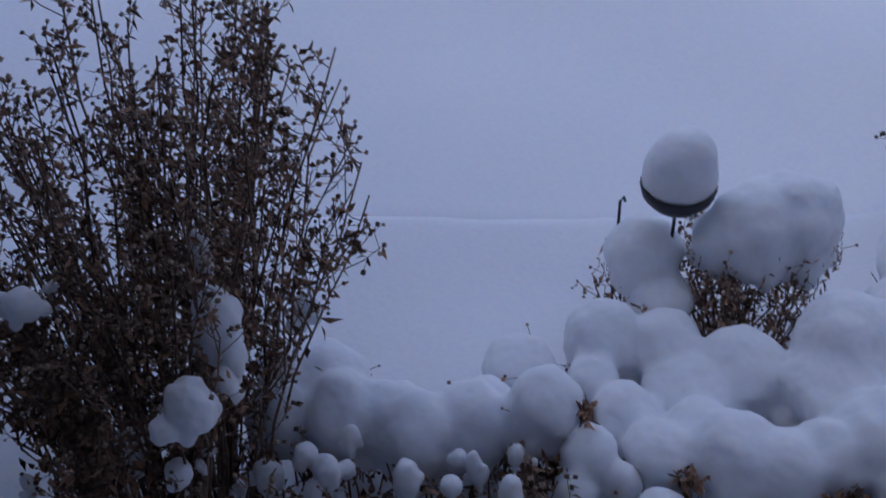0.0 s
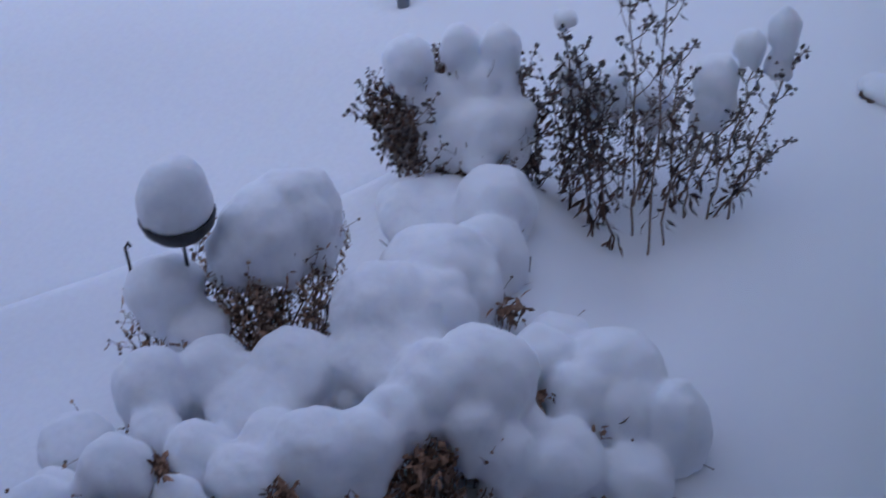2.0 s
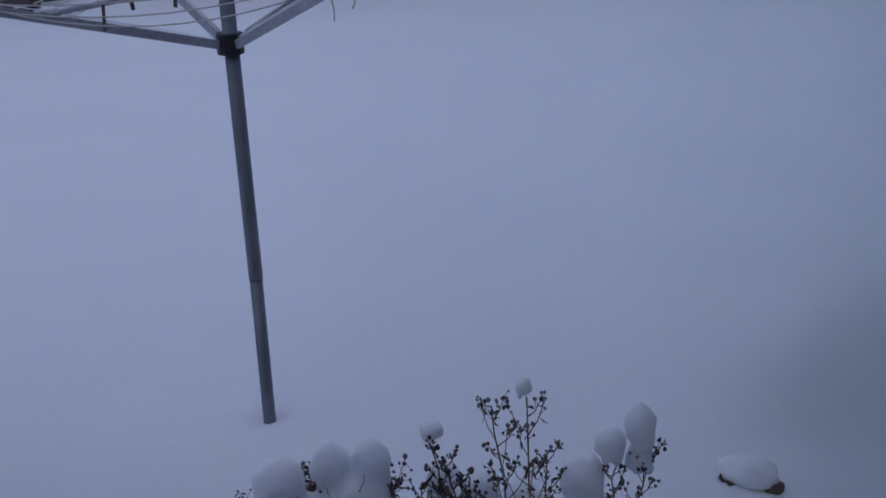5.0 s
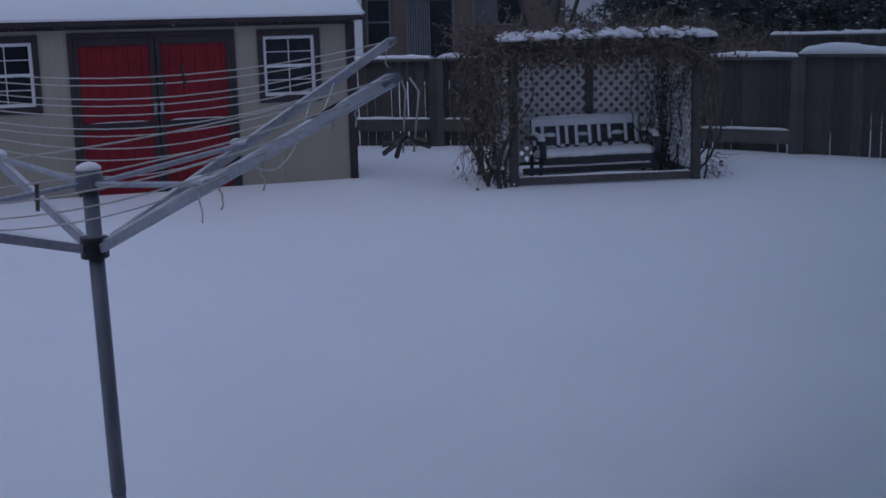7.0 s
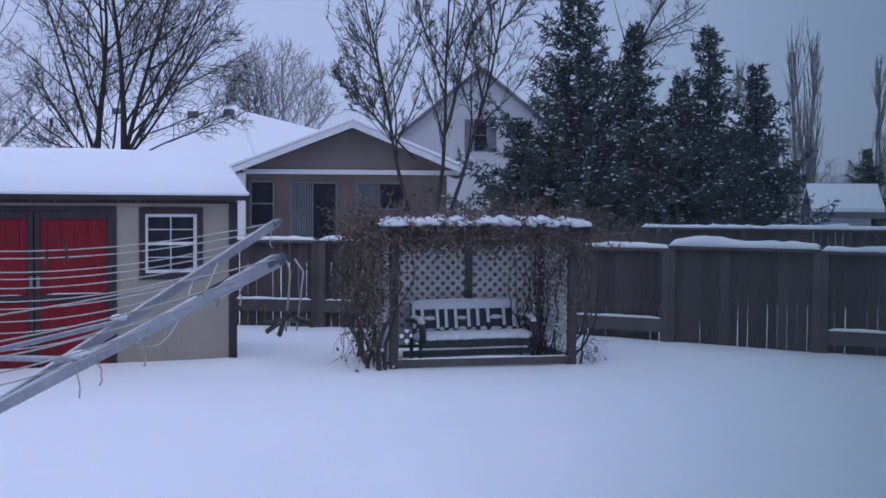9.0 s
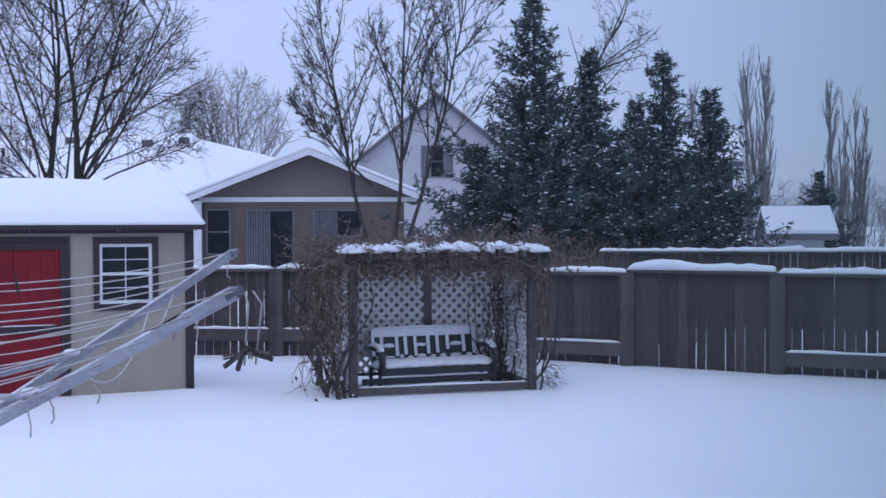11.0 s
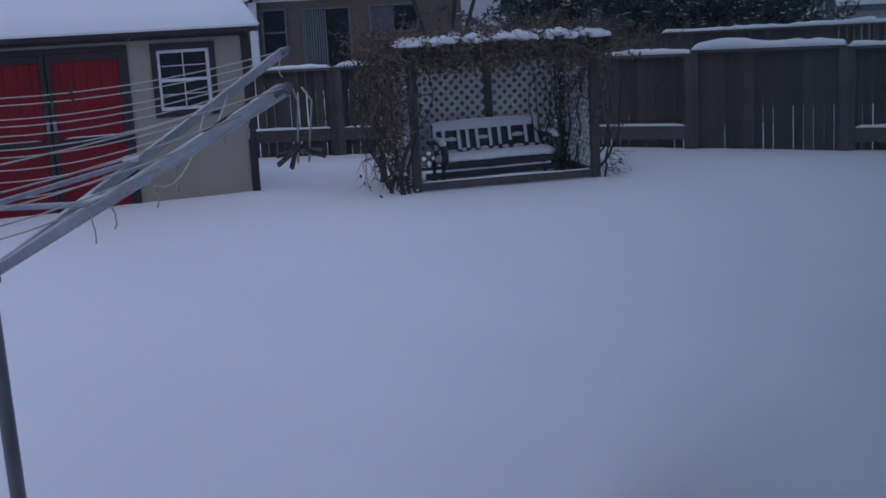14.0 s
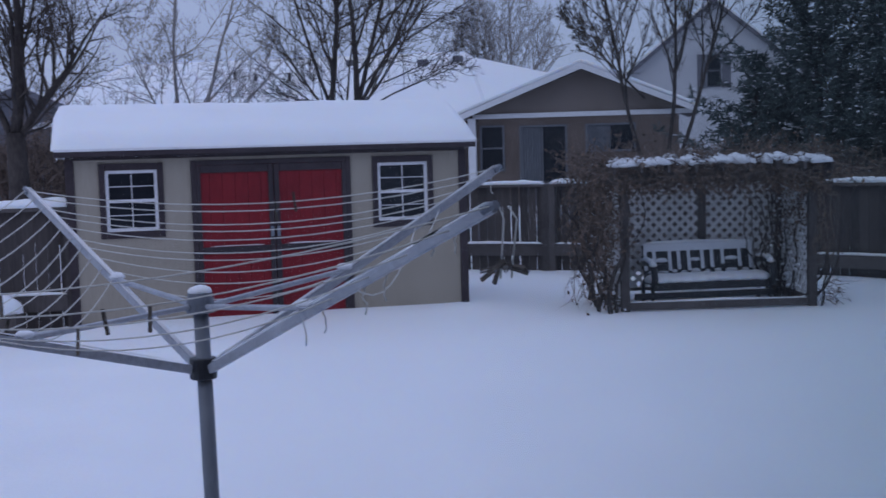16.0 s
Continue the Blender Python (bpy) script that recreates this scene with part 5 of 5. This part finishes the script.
def bare_tree(label, at, stems, seed, mat=None, top=4, foot=(), **over):
    """stems: start x, y, z, lean x, y, length, radius, crown outline; foot: trunks that carry them."""
    opts = dict(bend=0.15, up=0.04, kids=(13, 9, 6, 3), angle=(26, 60), ratio=(0.36, 0.60), thin=0.0055)
    opts["from"] = 0.03
    opts.update(over)
    rng = random.Random(seed)
    t = empty("bare_tree", pose(*at), label, "tree", "bare trees")
    bufs = (Buf(), Buf())
    for x, y, z, x1, y1, r in foot:
        bufs[0].tube([Vector((x, y, -0.3)), Vector((x * 0.6 + x1 * 0.4 + 0.03, y, z * 0.5)), Vector((x1, y1, z))], r * 1.3, r, 9)
    for x, y, z, dx, dy, n, r, env in stems:
        grow(rng, bufs, Vector((x, y, z)), Vector((dx, dy, 1)), n, r, 0, top, opts, env)
    part("trunk", bufs[0], mat or BARK, t, smooth=True)
    part("crown", bufs[1], mat or BARK, t, "crown of bare limbs and twigs")
    return t


E1 = (0.35, 0, 5.0, 3.2, 5.0)
bare_tree("tall bare many-stemmed tree behind the shed", (-8.55, 27.2, 0),
          [(-0.42, 0, 2.9, 0.0, 0, 7.3, 0.07, E1), (-0.42, 0, 2.9, -0.42, 0.1, 6.2, 0.045, E1), (-0.40, 0, 3.1, 0.22, -0.1, 6.8, 0.045, E1), (-0.45, 0, 2.8, -0.85, 0.1, 4.9, 0.035, E1), (-0.2, 0.1, 2.6, 0.1, 0.2, 4.9, 0.03, E1),
           (0.2, 0, 2.9, 0.10, 0, 7.6, 0.08, E1), (0.22, 0, 3.0, 0.32, 0.1, 7.0, 0.06, E1), (0.22, 0, 2.9, 0.62, -0.05, 6.2, 0.05, E1), (0.24, 0, 2.9, 1.1, 0.1, 4.6, 0.035, E1), (0.24, 0, 2.8, 2.2, 0, 3.5, 0.025, E1), (-0.45, 0, 2.8, -2.0, 0, 3.2, 0.022, E1)],
          70, foot=[(-0.3, 0, 2.95, -0.42, 0, 0.10), (0.05, 0, 3.0, 0.21, 0, 0.115)], kids=(10, 7, 4, 2), bend=0.11, ratio=(0.38, 0.62), thin=0.007)
E2 = (0, 0, 4.6, 2.5, 4.8)
bare_tree("bare forked tree behind the shed", (-12.2, 26.4, 0), [(-0.25, 0, 2.2, -0.1, 0, 5.6, 0.05, E2), (0.15, 0, 2.2, 0.25, 0, 5.4, 0.045, E2), (-0.3, 0, 2.0, -0.7, 0, 4.0, 0.035, E2), (0.2, 0, 2.0, 0.8, 0.1, 3.8, 0.04, E2)], 71, HAZED_BARK, foot=[(0, 0, 2.3, -0.22, 0, 0.06), (0, 0.1, 2.3, 0.16, 0, 0.055)], kids=(12, 7, 5, 3))
E3 = (0, 0, 4.8, 3.1, 5.2)
bare_tree("large bare tree with a thick trunk beyond the fence", (-14.3, 22.4, 0), [(0, 0, 2.4, 0.05, 0, 6.0, 0.13, E3), (0.03, 0, 2.3, 0.7, 0, 4.6, 0.08, E3), (-0.03, 0, 2.3, -0.6, 0, 4.6, 0.08, E3), (0, 0, 2.2, 0.2, 0.6, 4.5, 0.07, E3)], 72, BARK, foot=[(0, 0, 2.5, 0, 0, 0.19)], kids=(12, 7, 5, 3))
bare_tree("slender bare tree with curved stems behind the arbour", (-1.42, 26.25, 0),
          [(0.02, 0, -0.3, -0.14, 0, 7.6, 0.06, (-0.72, 0, 5.1, 1.75, 2.9)), (0.05, 0, 0.6, 0.16, 0.05, 7.6, 0.055, (0.70, 0, 5.5, 1.45, 3.6)), (0.08, 0, 0.3, 0.44, 0, 7.8, 0.055, (1.8, 0, 5.4, 1.6, 3.6)), (-0.2, 0, 2.9, -1.1, 0, 2.4, 0.03, (-1.5, 0, 4.4, 1.0, 1.2))],
          73, kids=(22, 8, 5, 3), up=0.05, bend=0.11, angle=(22, 48), ratio=(0.28, 0.46), thin=0.007, **{"from": 0.3})
bare_tree("slender bare tree beside the spruces", (1.5, 31.2, 0), [(0, 0, -0.3, 0.28, 0, 9.6, 0.075, (2.5, 0, 7.4, 2.0, 2.8)), (0.1, 0, 0.4, 0.50, 0, 9.4, 0.06, (3.0, 0, 6.6, 1.4, 2.4))], 77, kids=(18, 8, 5, 3), up=0.02, angle=(22, 52), ratio=(0.28, 0.48), **{"from": 0.5})
E4 = (0, 0, 6.4, 2.75, 2.9)
bare_tree("far bare tree with a rounded crown behind the house", (-8.95, 50.0, 0), [(0.1 * i, 0, 3.4, 0.28 * i, 0.2 * (i % 2), 6.0, 0.06, E4) for i in (-4, -3, -2, -1, 0, 1, 2, 3, 4)], 74, HAZED_BARK, 3, foot=[(0, 0, 3.5, 0.05, 0, 0.15), (0.2, 0, 3.5, 0.35, 0, 0.1), (-0.2, 0, 3.5, -0.35, 0, 0.1)], kids=(12, 7, 4), thin=0.010, up=0.06)
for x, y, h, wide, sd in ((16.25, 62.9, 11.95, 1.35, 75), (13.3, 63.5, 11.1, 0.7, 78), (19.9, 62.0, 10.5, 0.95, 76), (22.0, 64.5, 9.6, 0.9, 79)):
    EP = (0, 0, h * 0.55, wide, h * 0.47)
    bare_tree("tall narrow bare poplar in the distance", (x, y, 0), [(0.16 * i, 0.05 * i * i, -0.3, 0.028 * i, 0, h * (1 - 0.05 * abs(i)), 0.09, EP) for i in (-3, -2, -1, 0, 1, 2, 3)], sd, HAZED_BARK, 3, angle=(7, 18), up=0.05, kids=(22, 7, 3), ratio=(0.2, 0.36), thin=0.012, bend=0.05)


def spruce(label, x, y, high, radius, seed):
    rng = random.Random(seed)
    t = empty("spruce_tree", pose(x, y, 0), label, "spruce tree", "spruce trees")
    tr, nd, sn = Buf(), Buf(), Buf()
    tr.tube([Vector((0, 0, -0.3)), Vector((0.03, 0, high * 0.5)), Vector((0, 0, high))], 0.14, 0.012, 8)
    z = 0.35
    while z < high - 0.03:
        q = 1 - z / high
        r = radius * 1.42 * min(0.85, q ** 0.9) * (0.85 + 0.2 * math.sin(z * 4.1 + seed) + 0.12 * math.sin(z * 9 + seed * 2)) + 0.07
        for i in range(max(6, int(17 * q) + 5)):
            a = rng.uniform(0, 2 * math.pi)
            n = r * rng.choice((0.45, 0.7, 0.9, 1.05, 1.4)) * rng.uniform(0.85, 1.1)
            out = Vector((math.cos(a), math.sin(a), 0))
            base = Vector((0, 0, z + rng.uniform(-0.1, 0.1)))
            tip = base + out * n + Vector((0, 0, n * rng.uniform(0.0, 0.5)))
            mid = base.lerp(tip, 0.5) - Vector((0, 0, n * 0.14))
            tr.tube([base, mid, tip], 0.012, 0.004, 3)
            m = max(4, int(n / 0.085))
            for j in range(m):
                u = 0.2 + 0.8 * (j + rng.random()) / m
                p = base.lerp(mid, u * 2) if u < 0.5 else mid.lerp(tip, u * 2 - 1)
                for k in range(4):
                    d = (out * rng.uniform(0.3, 1) + rand_dir(rng) * 0.9 + Vector((0, 0, 0.1))).normalized()
                    nd.leaf(p, d, d.cross(rand_dir(rng)).normalized(), rng.uniform(0.11, 0.25), rng.uniform(0.03, 0.065), 0.2)
                if rng.random() < 0.24 and u > 0.4:
                    c = p + Vector((rng.gauss(0, 0.05), rng.gauss(0, 0.05), 0.03))
                    sn.blob(c, rng.uniform(0.015, 0.085), rng.uniform(0.02, 0.07), rng.uniform(0.008, 0.028), rng.random() * 9, 0.6, 3, 6)
        z += 0.15 + 0.05 * q
    part("trunk", tr, BARK, t)
    tagged(part("crown", nd, NEEDLE, t, "dense dark green needles"), kind="stuff")
    tagged(part("branch_snow", sn, SNOW_CLUMP, t, "small clumps of snow on the boughs"), kind="stuff")


spruce("tall dark spruce dusted with snow", 2.15, 29.6, 7.7, 2.05, 1)
spruce("dark spruce dusted with snow behind the fence", 3.6, 30.2, 6.4, 1.15, 2)
spruce("dark spruce dusted with snow behind the fence", 5.25, 29.2, 6.15, 1.35, 3)
spruce("dark spruce dusted with snow behind the fence", 6.55, 29.9, 5.35, 1.3, 4)
spruce("small dark spruce dusted with snow", 0.75, 29.0, 3.9, 1.3, 5)
spruce("small dark spruce dusted with snow", 4.5, 28.6, 4.9, 1.35, 6)
spruce("small dark spruce far beyond the fences", 18.0, 58.0, 4.6, 1.5, 7)


# ---- neighbouring houses ----
def sash(parent, x0, x1, z0, z1, y, label, blinds=0, split=True):
    w = part("window", Buf(), BLIND, parent, label)
    b = Buf()
    for q in ((x0 - 0.06, z0 - 0.06, x0, z1 + 0.06), (x1, z0 - 0.06, x1 + 0.06, z1 + 0.06), (x0, z1, x1, z1 + 0.06), (x0, z0 - 0.06, x1, z0)):
        b.box(q[0], y - 0.05, q[1], q[2], y - 0.004, q[3])
    if split:
        b.box(x0, y - 0.045, (z0 + z1) / 2 - 0.025, x1, y - 0.01, (z0 + z1) / 2 + 0.025)
    w.data = b.mesh("window", BLIND)
    block("pane", (x0 + 0.001, y - 0.02, z0 + 0.001, x1 - 0.001, y - 0.006, z1 - 0.001), GLASS, w, "", 0)
    for i in range(blinds):
        x = x0 + (x1 - x0) * 0.5 * (i + 0.2) / blinds
        block("blind_slat", (x, y - 0.028, z0 + 0.02, x + (x1 - x0) * 0.5 / blinds * 0.7, y - 0.0225, z1 - 0.02), BLIND, w, "", 0)
    return w


def slab(buf, pts, thick):
    """A sloping sheet through four corners, thick upwards."""
    s = len(buf.v)
    buf.v += [Vector(p) for p in pts] + [Vector(p) + Vector((0, 0, thick)) for p in pts]
    buf.f += [(s + 3, s + 2, s + 1, s), (s + 4, s + 5, s + 6, s + 7)] + [(s + i, s + (i + 1) % 4, s + 4 + (i + 1) % 4, s + 4 + i) for i in range(4)]


def build_brick_house():
    h = empty("brick_house", pose(-4.35, 38.3, 0, 0, 0, 4.5), "low brown brick house with a snow-covered gable roof", "house")
    b = Buf()
    b.box(-3.35, 0, -0.3, 3.0, 8, 2.95)
    part("wall", b, BRICK, h)
    g = Buf()
    g.v += [Vector(p) for p in ((-3.5, 0.02, 2.95), (3.3, 0.02, 2.95), (0, 0.02, 4.28), (-3.5, 8, 2.95), (3.3, 8, 2.95), (0, 8, 4.28))]
    g.f += [(0, 1, 2), (5, 4, 3), (0, 2, 5, 3), (1, 4, 5, 2), (0, 3, 4, 1)]
    part("gable", g, SHINGLE, h, "brown shingled gable")
    block("gable_band", (-3.5, -0.06, 2.82, 3.4, 0.015, 2.97), WHITE, h, "white band under the gable")
    for sgn in (-1, 1):
        e = -3.9 if sgn < 0 else 3.7
        r, s = Buf(), Buf()
        slab(r, [(e, -0.55, 2.84), (0, -0.55, 4.36), (0, 8, 4.36), (e, 8, 2.84)][::sgn], 0.10)
        part("roof", r, TRIM, h)
        slab(s, [(e * 1.01, -0.57, 2.945), (0, -0.57, 4.465), (0, 8, 4.465), (e * 1.01, 8, 2.945)][::sgn], 0.13)
        part("roof_snow", s, SNOW, h, "smooth snow on the roof", bevel=0.04)
        f = Buf()
        f.v += [Vector((x, y, z)) for y in (-0.60, -0.575) for x, z in ((e, 2.76), (0, 4.28), (0, 4.47), (e, 2.95))]
        f.f += [(0, 1, 2, 3), (7, 6, 5, 4), (0, 4, 5, 1), (1, 5, 6, 2), (2, 6, 7, 3), (3, 7, 4, 0)]
        part("barge_board", f, WHITE, h, "white barge board")
    block("corner_post", (-3.62, -0.35, -0.3, -3.38, -0.12, 2.84), WHITE, h, "white corner post")
    sash(h, -3.22, -2.55, 1.2, 2.55, 0, "white sash window")
    sash(h, -1.95, -0.55, -0.1, 2.52, 0, "sliding glass door with vertical blinds", 9, False)
    sash(h, 0.15, 1.6, 1.75, 2.52, 0, "low wide window with closed blinds", 15, False)
    # main wing with a long snowy roof that falls toward the garden
    m = Buf()
    m.box(-20, 5, -0.3, -3.36, 14, 2.9)
    part("wing_wall", m, BRICK, h)
    s = Buf()
    slab(s, [(-20.5, 2.0, 3.0), (-3.3, 2.0, 3.0), (-4.9, 9, 5.55), (-19, 9, 5.55)], 0.14)
    slab(s, [(-3.3, 2.0, 3.0), (1.5, 7.0, 3.9), (-2.0, 14, 3.6), (-4.9, 9, 5.55)], 0.14)
    part("wing_roof_snow", s, SNOW, h, "long snow-covered roof")
    for x, y, z in ((-13.5, 6.5, 4.75), (-12.6, 6.2, 4.6), (-11.2, 6.0, 4.55)):
        block("roof_vent", (x - 0.05, y - 0.05, z - 0.2, x + 0.05, y + 0.05, z + 0.35), TRIM, h)
    for x, y, z in ((-6.3, 7.4, 5.08), (-9.2, 7.8, 5.2), (-5.0, 7.8, 5.2)):
        block("roof_vent", (x - 0.2, y - 0.15, z - 0.1, x + 0.2, y + 0.15, z + 0.24), GREY_WALL, h, "", 0.03)


build_brick_house()


def gable_house(label, at, yaw, wide, deep, eave, peak, wall, windows, shutters=()):
    h = empty("gabled_house", pose(*at, 0, 0, yaw), label, "house", "far houses")
    b = Buf()
    b.box(-wide / 2, 0, -0.3, wide / 2, deep, eave)
    s = len(b.v)
    b.v += [Vector(p) for p in ((-wide / 2, 0, eave), (wide / 2, 0, eave), (0, 0, peak), (-wide / 2, deep, eave), (wide / 2, deep, eave), (0, deep, peak))]
    b.f += [(s, s + 1, s + 2), (s + 5, s + 4, s + 3)]
    part("wall", b, wall, h)
    k = (peak - eave) / (wide / 2)
    for sgn in (-1, 1):
        e = sgn * (wide / 2 + 0.4)
        r, q = Buf(), Buf()
        slab(r, [(e, -0.4, eave - 0.4 * k), (0, -0.4, peak), (0, deep + 0.3, peak), (e, deep + 0.3, eave - 0.4 * k)][::sgn], 0.22)
        part("roof", r, GREY_WALL, h)
        slab(q, [(e, -0.38, eave - 0.4 * k + 0.225), (0, -0.38, peak + 0.225), (0, deep + 0.3, peak + 0.225), (e, deep + 0.3, eave - 0.4 * k + 0.225)][::sgn], 0.12)
        part("roof_snow", q, SNOW, h)
    for x0, x1, z0, z1 in windows:
        sash(h, x0, x1, z0, z1, 0, "sash window")
    for x0, x1, z0, z1 in shutters:
        block("shutter", (x0, -0.05, z0, x1, -0.004, z1), GREY_WALL, h, "dark shutter")
    return h


gable_house("pale two-storey house with a steep snowy gable", (-0.45, 60.4, 0), 2, 9.5, 9, 4.6, 8.5, PALE_WALL, [(-0.3, 0.3, 4.55, 6.05), (-3.3, -2.3, 1.0, 2.4), (2.0, 3.0, 1.0, 2.4)], [(-0.8, -0.38, 4.45, 6.1), (0.38, 0.8, 4.45, 6.1)])
gable_house("grey far house with snow on its roof", (12.7, 54.0, 0), 80, 5, 2.6, 4.7, 5.9, GREY_WALL, [(-2, -1, 2.5, 3.7)])
gable_house("small far shed with a snowy roof", (13.05, 42.2, 0), 84, 1.9, 1.7, 1.75, 2.35, PALE_WALL, [])
gable_house("small far shed with a snowy roof", (18.0, 41.0, 0), 80, 2.4, 2.2, 1.8, 2.45, PALE_WALL, [])
gable_house("dark far house beyond the fence", (-24.5, 38.5, 0), 40, 8, 8, 2.6, 4.3, GREY_WALL, [])

# brown brush and far woods
def brush(label, at, rx, ry, high, count, seed, mat):
    rng = random.Random(seed)
    s = empty("brush", pose(*at), label, "bush", "brush")
    b = Buf()
    for i in range(count):
        x, y = rng.uniform(-rx, rx), rng.uniform(-ry, ry)
        q = max(0.25, 1 - (x / rx) ** 2 * 0.7) * high * rng.uniform(0.6, 1.0)
        p = Vector((x, y, -0.1))
        e = p + Vector((rng.gauss(0, 0.2) * high, rng.gauss(0, 0.2) * high, q))
        m = p.lerp(e, 0.5) + rand_dir(rng) * 0.08 * high
        b.tube([p, m, e], 0.008 + 0.004 * high, 0.004, 3)
        for k in range(6):
            u = m.lerp(e, rng.random())
            b.tube([u, u + rand_dir(rng, 0.8) * rng.uniform(0.1, 0.25) * high], 0.005 + 0.002 * high, 0.003, 3)
    tagged(part("twig_tangle", b, mat, s), kind="stuff")


brush("brown leafless brush behind the arbour", (0.6, 20.5, 0), 3.4, 0.9, 2.0, 900, 81, VINE)
brush("brown leafless brush behind the fence", (4.5, 26.0, 0), 4.0, 0.8, 1.75, 520, 82, VINE)
brush("grey leafless brush beyond the shed", (-15.0, 26.0, 0), 4.5, 1.5, 3.4, 700, 83, VINE)
brush("grey leafless woods in the distance", (24, 75, 0), 16, 3, 5.0, 700, 84, HAZED_BARK)
brush("grey leafless woods in the distance", (-24, 78, 0), 22, 3, 6.5, 700, 85, HAZED_BARK)
brush("grey leafless woods in the distance", (-28, 45, 0), 6, 3, 5.5, 500, 86, HAZED_BARK)
